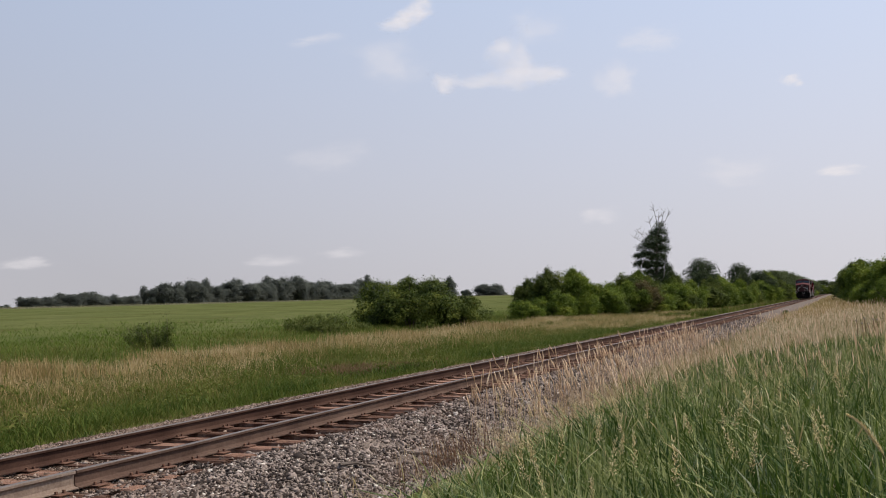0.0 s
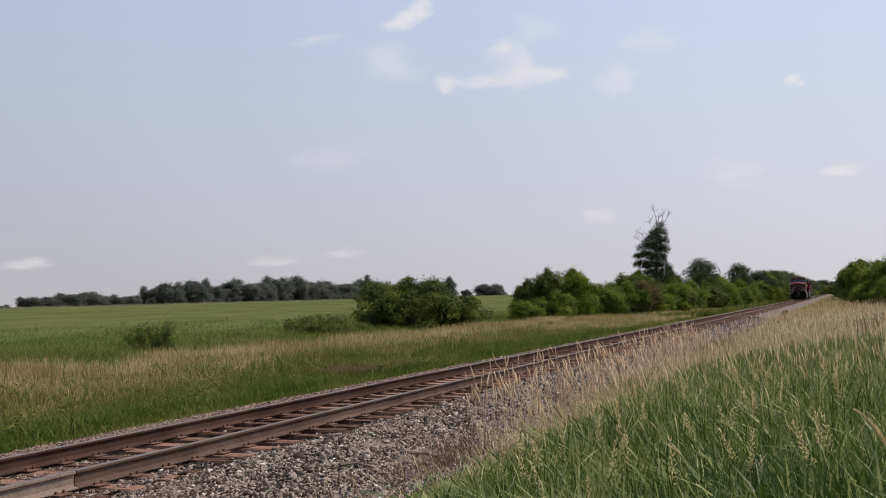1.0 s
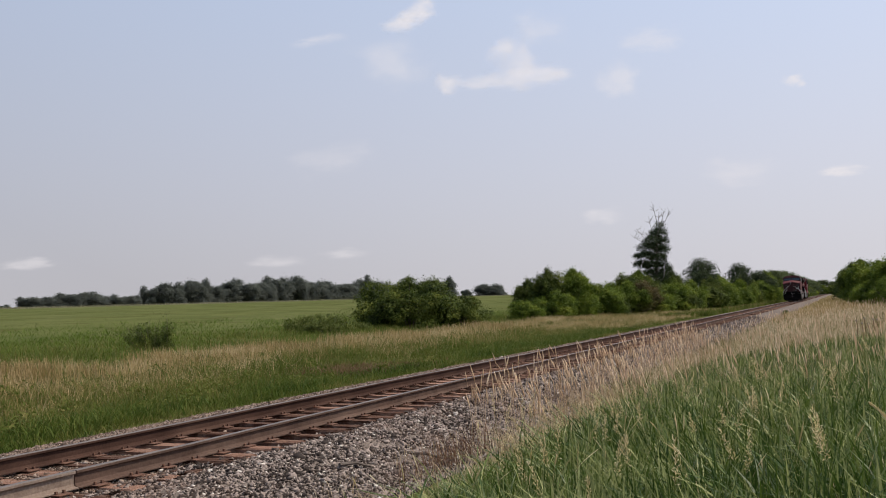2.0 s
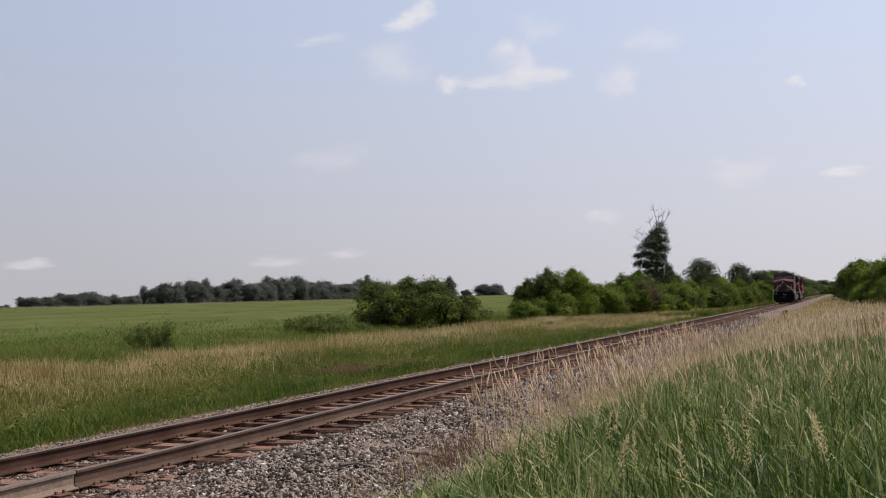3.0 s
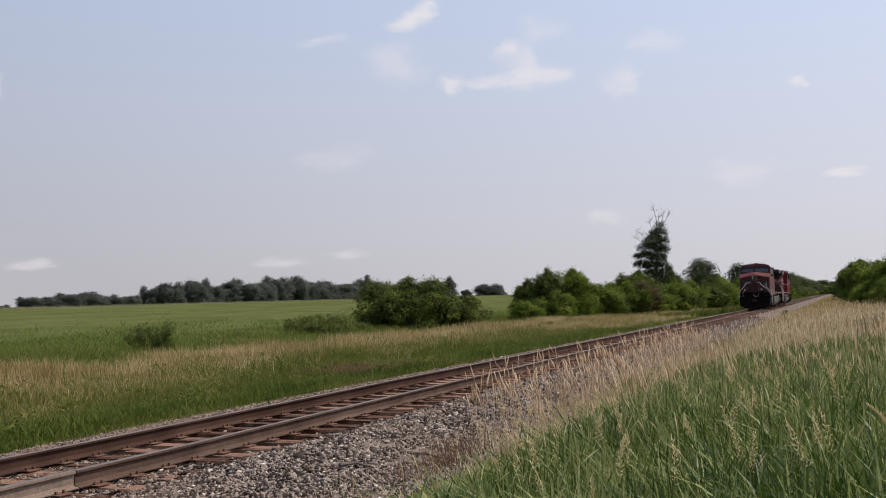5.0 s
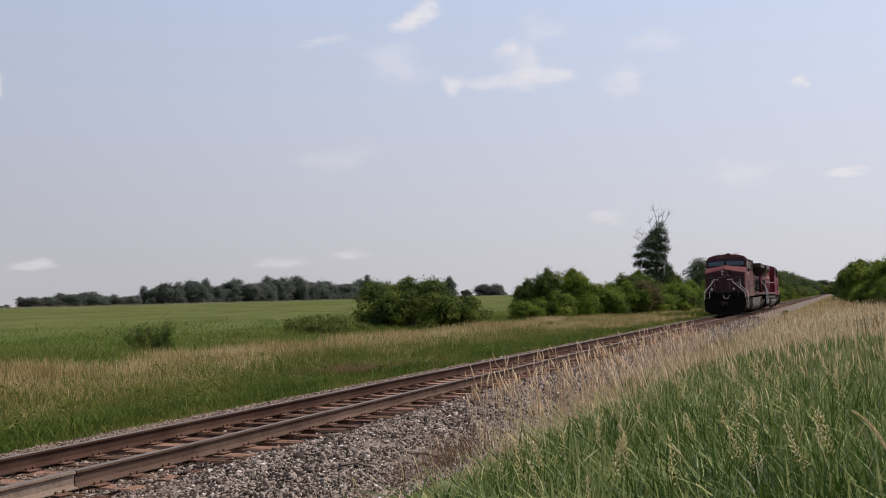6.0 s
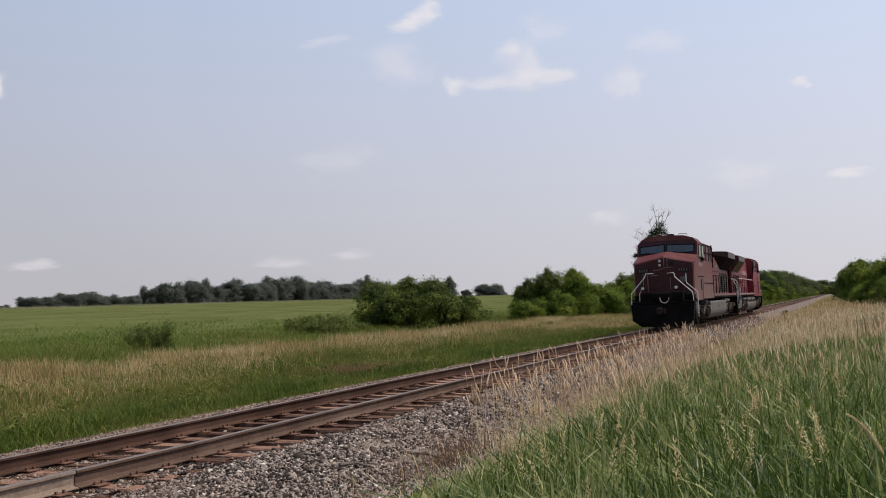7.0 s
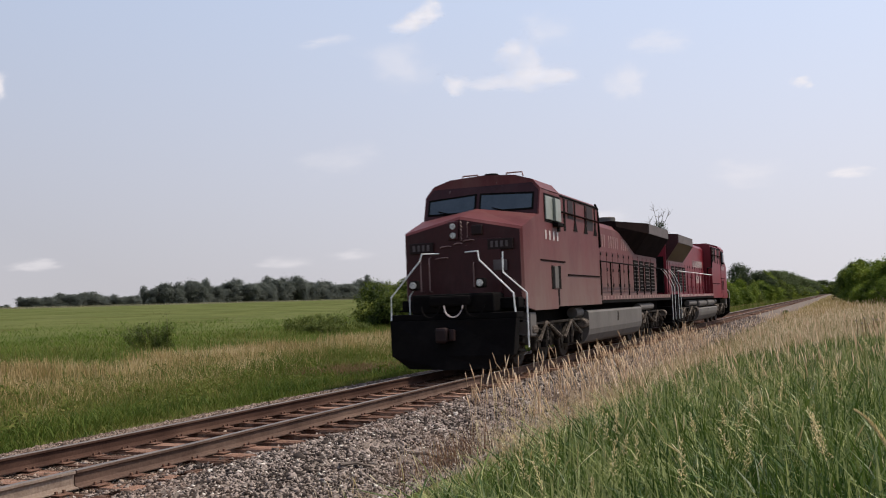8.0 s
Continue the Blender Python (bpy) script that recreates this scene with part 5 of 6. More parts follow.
def build_tree(name, h, w, leaves, size, material, seed, label, trunk_share=0.25):
    rng = np.random.default_rng(seed)
    thing = tagged(new(name), label, "tree")
    bm = bmesh.new()
    tube(bm, [(0, 0, -0.3), (0.1, 0.05, h * 0.4), (0.0, 0.1, h * 0.8)], h * 0.03, h * 0.008, 7)
    for i in range(8):
        a, z = rng.uniform(0, 6.28), h * rng.uniform(0.25, 0.6)
        tube(bm, [(0, 0, z), (w * 0.25 * math.cos(a), w * 0.25 * math.sin(a), z + h * 0.1), (w * 0.42 * math.cos(a), w * 0.42 * math.sin(a), z + h * 0.25)], h * 0.012, h * 0.003, 5)
    part("trunk", bm, M_BARK, thing)
    lobes = []
    for i in range(22):
        z = trunk_share + (1 - trunk_share) * rng.random()
        rr = w / 2 * math.sin(math.pi * min(1, 0.18 + 0.8 * (z - trunk_share) / (1 - trunk_share))) * 0.7
        a, s = rng.uniform(0, 6.28), rng.uniform(0.16, 0.28)
        lobes.append((rr * math.cos(a), rr * math.sin(a), min(z, 0.86) * h, w * s, w * s, h * s * 0.75))
    if trunk_share < 0.1:
        lobes = bush_lobes(w / 2, w / 2, h * 1.04, 13, rng, 0.5, 0.03)
    v, t = leaf_cloud(lobes, leaves, size, rng, 0.3)
    soup("crown", v, t, material, thing)
    return thing


def put(thing, x, y, turn=0.0, sink=0.05, scale=1.0):
    thing.matrix_basis = pose(x, y, float(ground_z(x, y)) - sink, 0, 0, turn) @ Matrix.Scale(scale, 4)
    return thing


def again(thing, x, y, turn, wide, tall):
    """A copy on the ground at (x, y), wide and tall as shares of the first one's size."""
    c = copy_thing(thing, pose(x, y, float(ground_z(x, y)) - 0.05, 0, 0, turn))
    c.scale = (wide, wide, tall)
    return c


def build_dead_tree():
    """The tall tree whose top has died back: bare limbs above a leafy, creeper-clad middle."""
    rng = np.random.default_rng(31)
    thing = tagged(new("half_dead_tree"), "tall leafy tree with bare grey limbs at its top", "tree")
    bm = bmesh.new()
    tube(bm, [(0, 0, -0.3), (0.1, 0, 3.5), (0.35, 0, 7.0), (0.6, 0, 11.0)], 0.32, 0.12, 8)
    part("trunk", bm, M_BARK, thing)
    limbs = [((0.5, 0, 9.2), (0.6, 0.1, 11.2), (0.2, 0, 13.2)), ((0.5, 0, 9.4), (1.3, 0, 11.0), (1.6, 0.1, 12.6)), ((0.5, 0, 9.6), (1.7, 0.2, 11.2), (2.4, 0.2, 12.6)),
             ((0.3, 0, 7.4), (-1.2, 0.2, 9.0), (-2.3, 0.1, 10.4)), ((0.3, 0, 7.0), (-1.6, -0.2, 8.6), (-2.7, 0, 9.3)), ((0.4, 0, 8.6), (-0.2, 0.2, 10.2), (-0.5, 0.1, 11.4)),
             ((0.5, 0, 9.0), (1.0, -0.3, 10.4), (0.9, -0.5, 12.0))]
    limbs = [tuple((x, y, z + 1.25) for x, y, z in l) for l in limbs]
    for l in limbs:
        bm = bmesh.new()
        tube(bm, l, 0.06, 0.016, 5)
        for k in range(7):
            f = rng.uniform(0.35, 0.95)
            p = Vector(l[1]).lerp(Vector(l[2]), f)
            q = p + Vector((rng.uniform(-0.7, 0.7), rng.uniform(-0.4, 0.4), rng.uniform(0.2, 1.0)))
            tube(bm, [p, p.lerp(q, 0.5) + Vector((0.06, 0, -0.05)), q], 0.026, 0.010, 4)
        part("bare_limb", bm, M_DEADWOOD, thing)
    # across, up, half width, half height
    shape = ((0.9, 11.4, 0.6, 0.7), (0.6, 10.4, 1.25, 0.8), (0.1, 9.5, 1.35, 0.8), (1.4, 9.3, 0.7, 0.8), (-0.7, 8.5, 1.4, 0.8), (1.0, 8.2, 1.0, 0.8), (0.4, 4.3, 1.1, 0.8), (1.4, 3.9, 0.8, 0.8), (-0.8, 5.0, 0.9, 0.6), (-1.3, 7.3, 1.3, 0.8),
             (0.4, 7.1, 1.1, 0.8), (1.4, 7.1, 0.45, 0.6), (-1.9, 6.3, 1.0, 0.65), (-0.3, 6.0, 1.2, 0.8), (1.3, 6.0, 0.7, 0.55), (0.9, 5.0, 0.9, 0.7), (2.0, 5.5, 0.32, 0.45))
    lobes = [(x, 0.3 * rng.normal(), z + 0.3, w, 0.9 * w, h) for x, z, w, h in shape]
    bm = bmesh.new()
    tube(bm, [(0.2, 0, 3.0), (1.35, -0.7, 5.0), (1.75, -0.8, 7.9)], 0.09, 0.03, 6)
    part("bare_limb", bm, M_DEADWOOD, thing)
    v, t = leaf_cloud(lobes, 24000, 0.085, rng, 0.5)
    soup("crown", v, t, M_LEAF_DARK, thing)
    return thing


def build_vegetation():
    # the broad round bush in the meadow and its neighbours
    put(build_shrub("bush", 4.4, 4.0, 3.95, 46000, 0.085, M_LEAF, 11, "broad dark green bush in the meadow", lobes=24), -24.7, 70, 0, 0.05, 1.08)
    put(build_shrub("bush", 2.4, 2.2, 2.4, 20000, 0.06, M_LEAF, 12, "low green bush beside the broad one", lobes=12), -20.4, 71)
    put(build_shrub("bush", 3.6, 2.2, 1.25, 12000, 0.055, M_LEAF_OLIVE, 13, "low spreading bush in tall grass", lobes=12), -28.5, 62)
    put(build_shrub("bush", 2.6, 2.0, 1.0, 9000, 0.055, M_LEAF_OLIVE, 15, "low spreading bush in tall grass", lobes=10), -25.5, 58)
    put(build_sapling(1.6, 1.8, 24, 14), -23.9, 37.5)
    put(build_sapling(0.3, 2.3, 4, 16), -22.95, 37.6)
    # hedge along the far side of the track: a few kinds first, then copies
    bright = [put(build_shrub("hedge_shrub", 2.7, 2.4, 3.8, 18000, 0.085, M_LEAF_BRIGHT, 21, "bright green rounded shrub in the lineside hedge", lobes=15), -17.8, 112),
              put(build_shrub("hedge_shrub", 2.9, 2.3, 3.8, 18000, 0.085, M_LEAF_BRIGHT, 26, "bright green rounded shrub in the lineside hedge", lobes=11), -15.9, 115),
              put(build_shrub("hedge_shrub", 2.6, 2.6, 3.8, 16000, 0.09, M_LEAF, 27, "mid green shrub in the lineside hedge", lobes=13), -14.6, 122)]
    dark = [put(build_shrub("hedge_shrub", 2.4, 2.3, 5.2, 18000, 0.09, M_LEAF, 22, "tall green shrub in the lineside hedge", lobes=16), -21.1, 98),
            put(build_shrub("hedge_shrub", 2.4, 2.2, 5.2, 18000, 0.09, M_LEAF_BRIGHT, 28, "tall green shrub in the lineside hedge", lobes=12), -18.9, 100)]
    tree = put(build_tree("hedge_tree", 8.3, 6.2, 22000, 0.09, M_LEAF_DARK, 23, "dark green tree behind the lineside hedge", 0.2), -14.4, 170)
    far_tree = put(build_tree("hedge_tree", 8.3, 6.2, 16000, 0.12, M_LEAF_MIST, 24, "haze-lightened green tree far along the lineside hedge", 0.1), -8.6, 275, 0, 0.05, 1.1)
    tagged(far_tree, group="hedge trees")
    far_tree.scale = (1, 1, 1)
    for o in bright + dark:
        tagged(o, group="lineside hedge")
    tagged(tree, group="hedge trees")
    for k, (x, y, h, w) in enumerate(((-24.0, 100, 4.2, 4.0), (-17.2, 128, 5.4, 4.4), (-14.1, 135, 5.9, 4.4), (-12.5, 176, 5.6, 5.6), (-10.5, 205, 6.0, 6.2), (-9.5, 255, 7.6, 6.5), (-24.5, 108, 3.6, 4.5), (-19.6, 107, 4.4, 4.2), (-10.2, 148, 4.7, 4.2))):
        again(dark[k % 2], x, y, random.uniform(0, 360), w / 4.6, h / 5.2)
    for k, (x, y, h, w) in enumerate(((-22.1, 92, 2.0, 4.0), (-19.5, 95, 2.8, 4.0), (-16.7, 118, 4.9, 4.6), (-12.6, 125, 3.6, 5.2), (-11.4, 135, 4.1, 5.2), (-9.4, 140, 3.2, 5.2), (-9.4, 155, 4.4, 5.0), (-13.4, 120, 2.6, 3.6), (-17.2, 110, 2.6, 4.0),
                       (-8.6, 166, 3.6, 5.4), (-8.8, 180, 4.6, 5.5), (-8.6, 196, 4.0, 5.8), (-8.0, 214, 4.9, 6.2), (-7.8, 236, 4.6, 6.8), (-15.6, 126, 4.6, 4.4), (-20.0, 104, 3.2, 5.0), (-18.0, 108, 3.4, 4.6), (-7.6, 262, 5.4, 7.0), (-7.6, 292, 5.2, 7.4), (-13.5, 130, 4.2, 5.4), (-10.6, 128, 2.4, 3.4), (-9.0, 147, 2.6, 3.6))):
        again(bright[k % 3], x, y, random.uniform(0, 360), 1.18 * w / 5.2, h / 3.8)
    for x, y, h, w in ((-9.9, 190, 7.8, 5.4), (-9.4, 232, 7.2, 7.2), (-9.4, 296, 8.3, 8.4), (-8.2, 318, 9.0, 8.8), (-8.2, 360, 8.4, 9.0), (-8.2, 410, 8.8, 9.5), (-8.5, 470, 8.0, 10), (-8, 540, 8.4, 11), (-9, 620, 9.0, 13), (-4, 720, 10, 14), (5, 730, 9, 13), (13, 725, 10, 14), (-14, 700, 11, 14)):
        again(tree if y < 260 else far_tree, x, y, random.uniform(0, 360), w / 6.2, h / 8.3)
    for k in range(9):
        again(bright[k % 3], -9.2 - 0.3 * (k % 2), 318 + 42 * k, 40 * k, 2.0, 1.35 + 0.1 * (k % 3))
        again(dark[k % 2], 10.6 + 0.4 * (k % 2), 170 + 48 * k, 50 * k, 1.5 + 0.06 * k, 1.05 + 0.05 * k)
    for k in range(8):
        again(dark[k % 2], -26 + 7 * k, 705 + 6 * (k % 3), 70 * k, 2.6, 1.3)
    tagged(again(bright[2], 3.3, 92, 10, 0.16, 0.16), "small dark weed at the edge of the ballast", "weed", "lineside weeds")
    tagged(put(build_shrub("hedge_shrub", 1.7, 1.5, 2.6, 9000, 0.08, M_LEAF_BROWN, 29, "withered brown shrub in the lineside hedge", lobes=10), -14.3, 116, 0, 0.05, 1.45), group="lineside hedge")
    put(build_dead_tree(), -15.3, 130, 0)
    # bushes on the camera's side of the line
    for x, y, h, w in ((9.9, 150, 5.4, 4.6), (10.5, 125, 5.0, 4.6), (11.8, 105, 4.2, 4.4), (13.0, 95, 4.6, 4.6), (14.2, 85, 4.6, 4.8), (10.4, 180, 6.2, 5.0), (10.6, 215, 6.8, 6.0), (11.0, 260, 7.4, 7.0), (11.5, 320, 8.0, 8.0), (12, 390, 8.5, 9.0), (16.5, 90, 5.2, 5)):
        tagged(again(dark[int(y) % 2], x, y, random.uniform(0, 360), w / 4.6, h / 5.2), "tall dark shrub on the bank beside the line", group="bank bushes")
    for x, y, h, w in ((11.3, 78, 2.1, 3.4), (12.6, 72, 2.6, 3.4), (10.6, 95, 2.3, 3.2), (13.6, 66, 2.8, 3.6), (10.2, 112, 2.2, 3.0), (12.4, 84, 3.0, 3.6)):
        tagged(again(bright[int(y) % 2], x, y, random.uniform(0, 360), w / 5.0, h / 3.8), "bright green shrub on the bank beside the line", group="bank bushes")
    # tree line beyond the crest of the field, its leaf colour paled for haze
    far = [build_tree("distant_tree", 10.0, 11.0, 22000, 0.26, M_LEAF_HAZED, 41 + k, "distant broad-leaved tree on the skyline", 0.05) for k in range(3)]
    spots = [(-250, 231, 2.2, 5), (-245, 237, 4.8, 8), (-245, 246, 4.2, 8.5), (-245, 255, 5.5, 10), (-245, 264, 6.5, 10), (-247, 271, 5.0, 8), (-245, 277, 4.9, 7), (-245, 285, 4.7, 7), (-245, 290, 4.4, 3), (-250, 304, 8.1, 7.2), (-245, 310, 10.3, 11),
             (-245, 323, 9.9, 11), (-245, 331, 10.8, 8), (-250, 349, 8.1, 13), (-247, 340, 8.0, 10), (-245, 357, 11.2, 15), (-245, 367, 9.8, 10), (-245, 375, 9.2, 11), (-250, 395, 12.9, 13), (-248, 385, 10.0, 10), (-250, 410, 12.7, 14), (-250, 421, 11.5, 12), (-250, 430, 10.8, 16),
             (-250, 443, 10.6, 15), (-250, 454, 10.3, 17), (-250, 464, 9.8, 13), (-250, 473, 9.4, 13), (-245, 478, 13.7, 9.5), (-250, 490, 10.4, 13), (-250, 505, 10.8, 13), (-250, 533, 10.9, 17), (-250, 560, 11, 16), (-250, 590, 11.5, 14), (-250, 616, 14.5, 12), (-250, 653, 6.3, 6), (-250, 703, 9.9, 19), (-250, 715, 9.0, 14)]
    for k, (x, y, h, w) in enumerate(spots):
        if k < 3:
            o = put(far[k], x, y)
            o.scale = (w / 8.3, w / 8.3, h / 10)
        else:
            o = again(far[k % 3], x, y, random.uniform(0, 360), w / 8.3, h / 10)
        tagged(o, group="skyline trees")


def build_weeds():
    """Low broad-leaved weeds in the ditch and meadow, too many to count."""
    rng = np.random.default_rng(61)
    lobes = []
    for k in range(230):
        y = 8 + 75 * rng.random() ** 1.5
        x = -4.4 - rng.gamma(2.0, 2.2)
        r = rng.uniform(0.15, 0.5)
        lobes.append((x, y, float(ground_z(x, y)) + 0.12, r, r * 1.2, rng.uniform(0.15, 0.35)))
    low = min(l[2] for l in lobes) - 1.0
    v, t = leaf_cloud([(x, y, z - low, a, b, c) for x, y, z, a, b, c in lobes], 26000, 0.04, rng, 0.3)
    v[:, 2] += low
    tagged(soup("ditch_weeds", v, t, M_GRASS_FAR), "low leafy weeds among the grass beyond the track", "weeds", kind="stuff")
    # rank dry stems at the foot of the ballast on the camera's side
    x, y = 3.05 + rng.normal(0, 0.12, 260), 11.9 + rng.normal(0, 0.8, 260)
    blades("rusty_stems", x, y, rng.uniform(0.25, 0.6, 260), rng.uniform(0.004, 0.009, 260), rng.uniform(0.1, 0.7, 260), M_RUST_WEED, "rusty brown dead stems beside the ballast", "weeds")


def build_small_plants():
    # a dark stake at the edge of the ballast
    bm = bmesh.new()
    tube(bm, [(0, 0, -0.2), (0.01, 0, 0.3), (0.0, 0.01, 0.62)], 0.035, 0.028, 6)
    stake = part("marker_stake", bm, M_BARK)
    tagged(stake, "short dark wooden stake in the dry grass", "stake")
    stake.matrix_basis = pose(3.0, 22.6, float(ground_z(3.0, 22.6)), 4, -3, 0)
    # pale flat flower heads on tall stems
    m = surface("pale_flower_heads", rgb(0.20, 0.16, 0.12), rgb(0.34, 0.29, 0.23), scale=20, rough=0.9, bump=0.3)
    for k in range(6):
        thing = tagged(new("flowering_weed"), "tall weed with a pale flat flower head", "weed", "flowering weeds")
        h = random.uniform(0.82, 0.98)
        bm = bmesh.new()
        tube(bm, [(0, 0, -0.05), (0.03, 0, h * 0.5), (0.01, 0.02, h)], 0.008, 0.006, 5)
        part("stem", bm, M_RUST_WEED, thing)
        bm = bmesh.new()
        disc(bm, (0.01, 0.02, h), (0.1, -0.5, 1), 0.030, 0.03, 9, 0.012)
        part("flower_head", bm, m, thing)
        put(thing, 8.3 + 0.09 * k + random.uniform(-0.03, 0.03), 24 + random.uniform(-1, 1), 0, 0.0)
    # dead sticks lying on the stones
    for x, y, turn, l in ((2.45, 10.2, 60, 0.5), (2.75, 11.6, 20, 0.7)):
        bm = bmesh.new()
        tube(bm, [(-l / 2, 0, 0.02), (0, 0.03, 0.06), (l / 2, 0, 0.03)], 0.025, 0.012, 6)
        stick = part("stick", bm, M_BARK)
        tagged(stick, "dead brown stick lying on the ballast", "stick")
        stick.matrix_basis = pose(x, y, float(bed_top(x)) + 0.02, 0, 12, turn)


def build_stalk(x, y, h, head, dense, lean):
    """One seed stalk on its own: a stem and a drooping, many-branched head."""
    thing = tagged(new("grass_stalk"), "tall grass stalk with a dense golden spike" if dense else "tall grass stalk with a loose pale seed head", "grass", "swaying grass stalks")
    bm = bmesh.new()
    tube(bm, [(0, 0, -0.05), (0.01, 0, h * 0.5), (0.02, 0, h)], 0.0022, 0.0014, 4)
    part("stem", bm, M_TAN if dense else M_GRASS, thing)
    bm = bmesh.new()
    if dense:
        # the spike curls over at its tip; short awned grains all round it
        axis = lambda f: Vector((0.02 - 0.05 * f ** 3, 0, h - 0.02 + head * f * (1 - 0.06 * f * f)))
        tube(bm, [axis(k / 8) for k in range(9)], 0.006, 0.002, 6)
        for k in range(110):
            f, a = k / 110, k * 2.4
            p = axis(f)
            r = 0.010 * math.sin(math.pi * min(1, 0.25 + 0.75 * f)) + 0.003
            e = p + Vector((r * math.cos(a), r * math.sin(a), 0.016))
            tube(bm, [p, p.lerp(e, 0.6), e], 0.0034, 0.0008, 4)
    else:
        droop = random.uniform(-0.06, 0.06)
        for k in range(34):
            f = k / 34
            a = k * 2.4
            z = h - 0.05 + head * f
            r = (0.008 + 0.014 * random.random()) * (1 - 0.7 * f)
            cx = 0.02 + droop * f * f
            p, q = Vector((cx, 0, z)), Vector((cx + r * math.cos(a), r * math.sin(a), z + 0.02 - 0.02 * random.random()))
            e = q + (q - p).normalized() * 0.014 + Vector((0, 0, 0.012 - 0.03 * random.random()))
            tube(bm, [p, q], 0.0008, 0.0008, 3)
            tube(bm, [q, q.lerp(e, 0.5), e], 0.0038, 0.001, 4)
    part("seed_head", bm, M_PALE, thing)
    base = pose(x, y, float(ground_z(x, y)))
    thing.matrix_basis = base @ pose(0, 0, 0, 0, lean, 0)
    return thing, base, lean


def build_stalks():
    out = [build_stalk(8.49, 5.0, 0.82, 0.24, True, -22), build_stalk(8.11, 5.0, 0.78, 0.22, False, -22)]
    for k in range(84):
        y = 4.9 + 8.5 * random.random()
        x = 8.0 - 0.05 * y + random.uniform(-0.32, 0.12) * y
        if x > 4.2:
            out.append(build_stalk(x, y, random.uniform(0.62, 0.98), random.uniform(0.12, 0.26), False, random.uniform(-22, 16)))
    return out


# ---- clouds ----
def build_clouds():
    """Thin fair-weather clouds far off; each is a soft-edged sheet that drifts."""
    m = bpy.data.materials.new("cloud_vapour")
    m.use_nodes = True
    n, l = m.node_tree.nodes, m.node_tree.links
    n.clear()
    out = n.new("ShaderNodeOutputMaterial")
    em, tr, mx = n.new("ShaderNodeEmission"), n.new("ShaderNodeBsdfTransparent"), n.new("ShaderNodeMixShader")
    em.inputs["Color"].default_value, em.inputs["Strength"].default_value = (0.88, 0.84, 0.86, 1), 0.95
    tc, info = n.new("ShaderNodeTexCoord"), n.new("ShaderNodeObjectInfo")
    ln = n.new("ShaderNodeVectorMath")
    ln.operation = "LENGTH"
    nw = n.new("ShaderNodeTexNoise")
    nw.inputs["Scale"].default_value, nw.inputs["Detail"].default_value = 1.3, 4
    shift, warp = n.new("ShaderNodeVectorMath"), n.new("ShaderNodeVectorMath")
    shift.operation = "MULTIPLY_ADD"
    shift.inputs[1].default_value, shift.inputs[2].default_value = (1.3, 1.3, 0), (-0.65, -0.65, 0)
    nw.noise_dimensions = "4D"
    l.new(tc.outputs["Object"], nw.inputs["Vector"])
    l.new(nw.outputs["Color"], shift.inputs[0])
    l.new(tc.outputs["Object"], warp.inputs[0])
    l.new(shift.outputs[0], warp.inputs[1])
    l.new(warp.outputs[0], ln.inputs[0])
    nz = n.new("ShaderNodeTexNoise")
    nz.noise_dimensions = "4D"
    nz.inputs["Scale"].default_value, nz.inputs["Detail"].default_value, nz.inputs["Roughness"].default_value = 1.7, 6, 0.62
    l.new(tc.outputs["Object"], nz.inputs["Vector"])
    k = n.new("ShaderNodeMath")
    k.operation = "MULTIPLY"
    k.inputs[1].default_value = 37.0
    l.new(info.outputs["Random"], k.inputs[0])
    l.new(k.outputs[0], nz.inputs["W"])
    l.new(k.outputs[0], nw.inputs["W"])
    fall = n.new("ShaderNodeMapRange")
    fall.interpolation_type = "SMOOTHSTEP"
    fall.inputs["From Min"].default_value, fall.inputs["From Max"].default_value = 0.85, 0.0
    l.new(ln.outputs["Value"], fall.inputs["Value"])
    mul = n.new("ShaderNodeMath")
    mul.operation = "MULTIPLY"
    l.new(fall.outputs[0], mul.inputs[0])
    l.new(nz.outputs["Fac"], mul.inputs[1])
    al = n.new("ShaderNodeMapRange")
    al.interpolation_type = "SMOOTHSTEP"
    al.inputs["From Min"].default_value, al.inputs["From Max"].default_value = 0.02, 0.62
    l.new(mul.outputs[0], al.inputs["Value"])
    dens = n.new("ShaderNodeMath")
    dens.operation = "MULTIPLY"
    l.new(al.outputs[0], dens.inputs[0])
    l.new(info.outputs["Alpha"], dens.inputs[1])
    l.new(dens.outputs[0], mx.inputs[0])
    l.new(tr.outputs[0], mx.inputs[1])
    l.new(em.outputs[0], mx.inputs[2])
    l.new(mx.outputs[0], out.inputs["Surface"])
    bm = bmesh.new()
    bmesh.ops.create_grid(bm, x_segments=10, y_segments=10, size=1)
    for v in bm.verts:
        v.co.z = 0.06 * (1 - v.co.x ** 2) * (1 - v.co.y ** 2)
    me = bpy.data.meshes.new("cloud")
    bm.to_mesh(me)
    bm.free()
    me.materials.append(m)
    made = []
    # across and up in metres at 3.4 km, half width, half height, thickness
    for cx, cy, w, h, a in CLOUDS:
        o = tagged(new("cloud", me), "small thin white summer cloud", "cloud", "clouds")
        o.color = (1, 1, 1, a)
        p = EYE_AXES[0] * cx + EYE_AXES[1] * cy + EYE_AXES[2] * 3400 + EYE
        made.append((o, p, w, h))
        o.scale = (w, h, 40)
        o.matrix_basis = Matrix.LocRotScale(p, CLOUD_TURN, (w, h, 40))
    return made


def rigid_axes():
    f = (AIM - EYE).normalized()
    r = f.cross(Vector((0, 0, 1))).normalized()
    u = r.cross(f)
    t = radians(2.07)
    return r * math.cos(t) + u * math.sin(t), u * math.cos(t) - r * math.sin(t), f


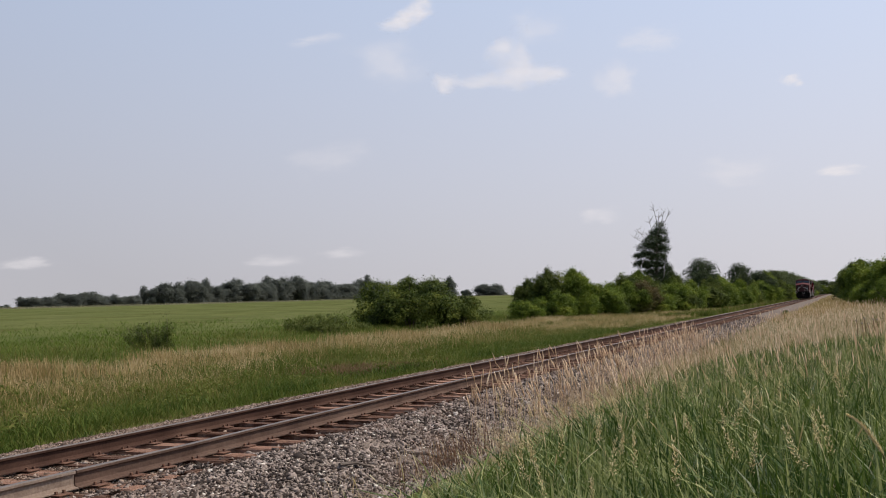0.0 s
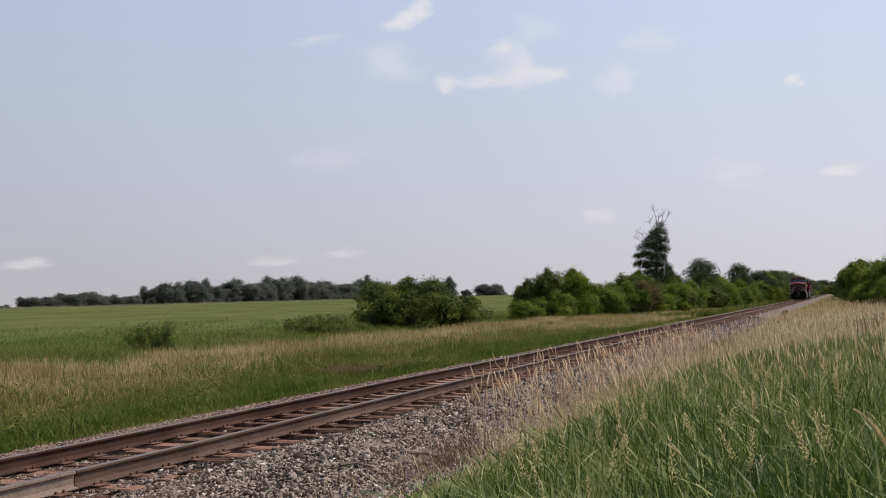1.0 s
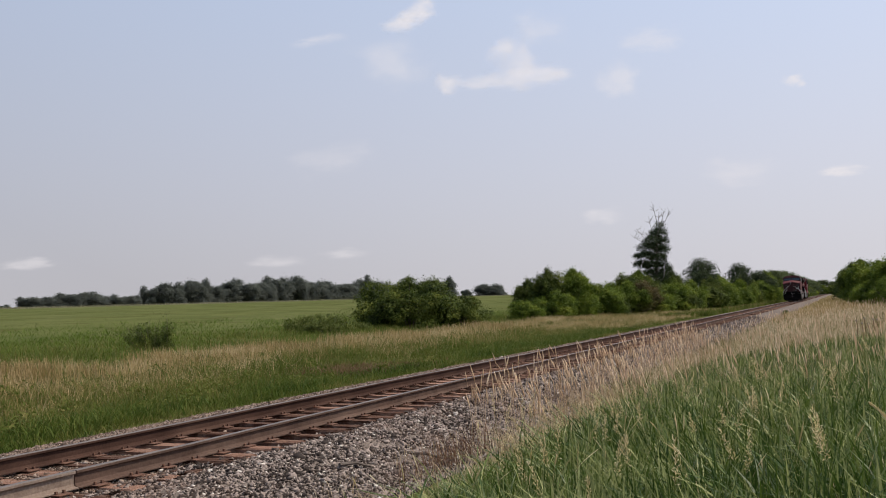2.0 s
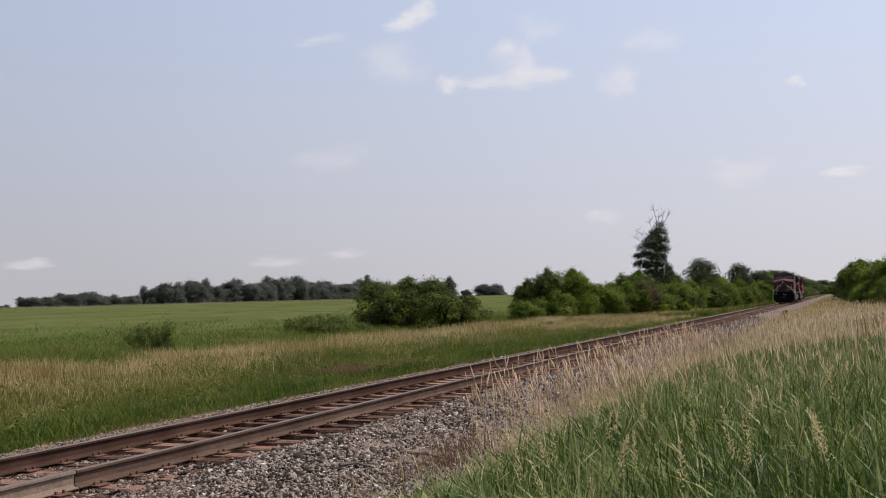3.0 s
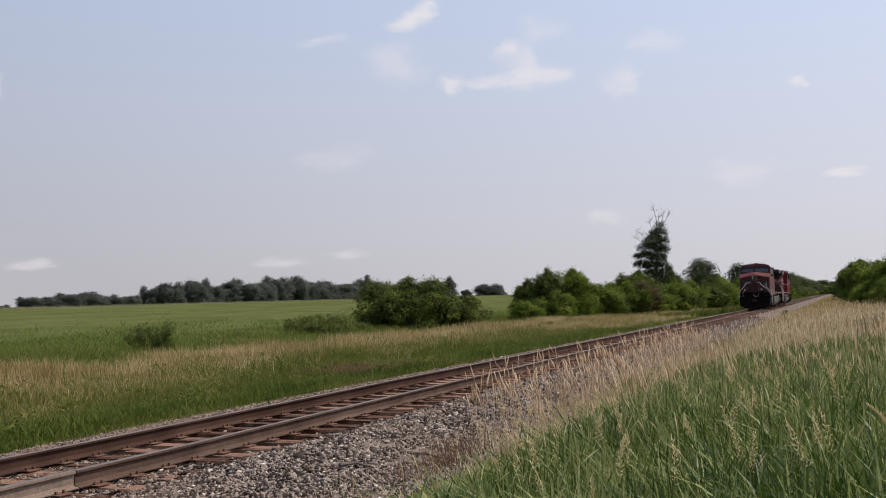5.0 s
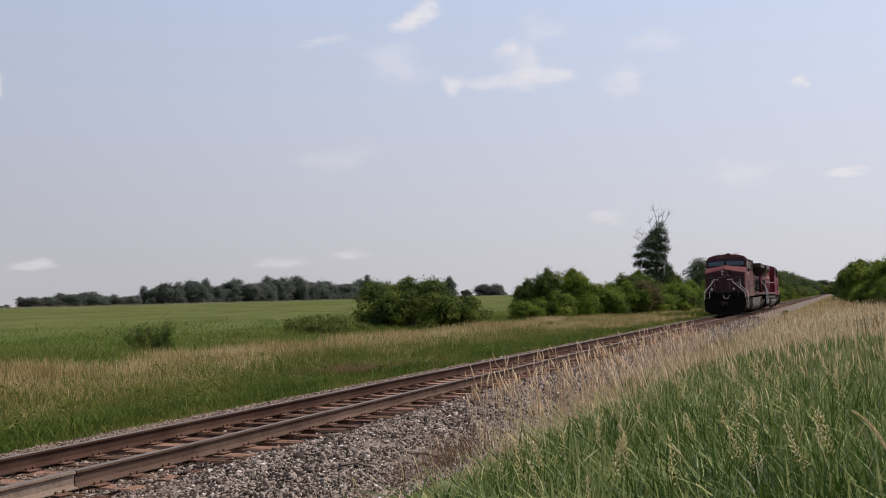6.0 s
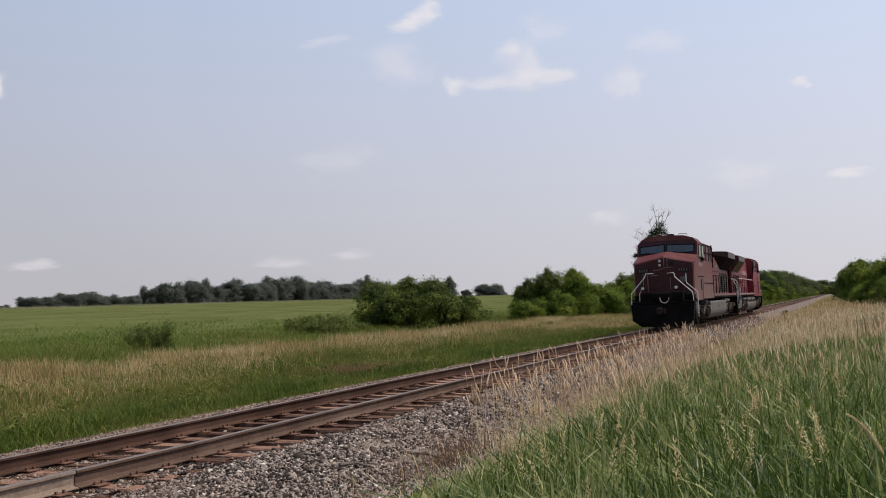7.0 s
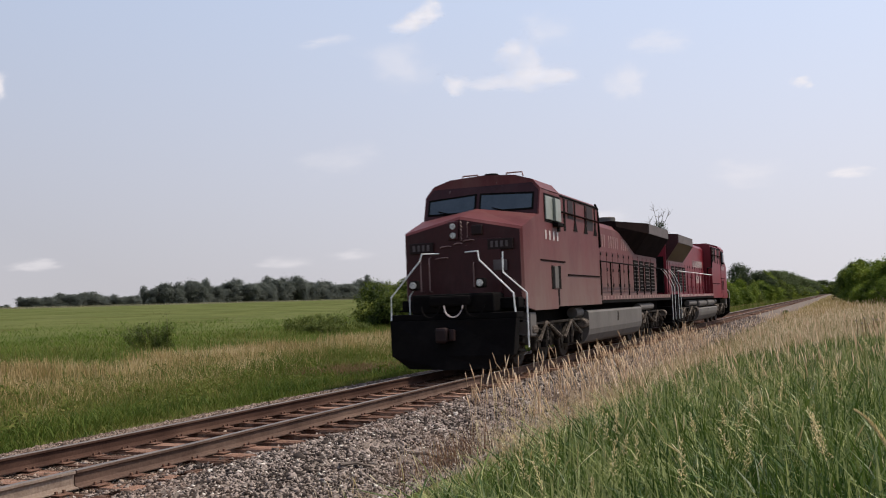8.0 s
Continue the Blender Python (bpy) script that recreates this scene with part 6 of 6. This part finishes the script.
EYE_AXES = rigid_axes()
CLOUD_TURN = Matrix((EYE_AXES[0], EYE_AXES[1], -EYE_AXES[2])).transposed().to_quaternion()
CLOUDS = [(-113, 826, 105, 52, 0.6), (-62, 850, 112, 62, 0.75), (-16, 884, 88, 62, 0.7), (262, 712, 100, 84, 0.6), (318, 670, 150, 125, 0.6), (352, 607, 215, 80, 0.58), (435, 600, 125, 52, 0.42),
          (176, 600, 190, 52, 0.5), (47, 608, 88, 62, 0.8),
          (-1610, 710, 86, 98, 0.90), (1302, 519, 69, 49, 0.7), (1460, 184, 164, 40, 0.75), (-1517, 57, 170, 41, 0.5), (-377, 12, 153, 36, 0.38),
          (669, 556, 154, 123, 0.45), (-398, 792, 164, 45, 0.40), (-151, 700, 267, 164, 0.35), (577, 84, 123, 57, 0.40), (-624, 2, 184, 36, 0.40),
          (1080, 217, 246, 92, 0.35), (792, 710, 184, 82, 0.40), (402, 782, 184, 102, 0.30), (-377, 351, 267, 102, 0.25)]
CLOUD_SHEETS = build_clouds()

build_vegetation()
build_grass()
build_small_plants()
build_weeds()
STALKS = build_stalks()


# ---- motion ----
FRONT_8, SPEED, LENGTH, GAP = 19.24, 26.92, 21.1, 0.75


def motions():
    """The two locomotives roll towards the camera at a steady speed, wheels turning."""
    ts = [k * 0.25 for k in range(33)]
    y = lambda t: FRONT_8 + SPEED * (8.0 - t)
    walk(LOCO_1, [(t, pose(0, y(t), 0)) for t in ts])
    walk(LOCO_2, [(t, pose(0, y(t) + 2 * LENGTH + GAP, 0, 0, 0, 180)) for t in ts])
    # six-spoked wheels: the turn per step is taken less whole sixths
    for wheels, way in ((WHEELS_1, 1), (WHEELS_2, -1)):
        for w in wheels:
            p = w.location.copy()
            walk(w, [(k / 15, pose(p.x, p.y, p.z, way * 72.9 * k)) for k in range(121)])
    # stalks nod in the breeze
    for k, (o, base, lean) in enumerate(STALKS):
        amp, phase = (5.0, 1.5) if k < 2 else (1.2 + 1.6 * ((k * 7) % 5) / 5, k * 0.9)
        walk(o, [(t * 0.4, base @ pose(0, 0, 0, 0.4 * amp * math.sin(t * 0.7 + phase * 1.3), lean + amp * math.sin(t * 0.4 * (0.9 + 0.2 * (k % 4)) - phase), 0)) for t in range(21)])
    # clouds drift slowly with the wind
    for o, p, w, h in CLOUD_SHEETS:
        size = o.scale.copy()
        walk(o, [(t, Matrix.Translation(p + t * (EYE_AXES[0] * 4.6 - EYE_AXES[1] * 1.2)) @ CLOUD_TURN.to_matrix().to_4x4()) for t in range(9)])
        o.scale = size


motions()
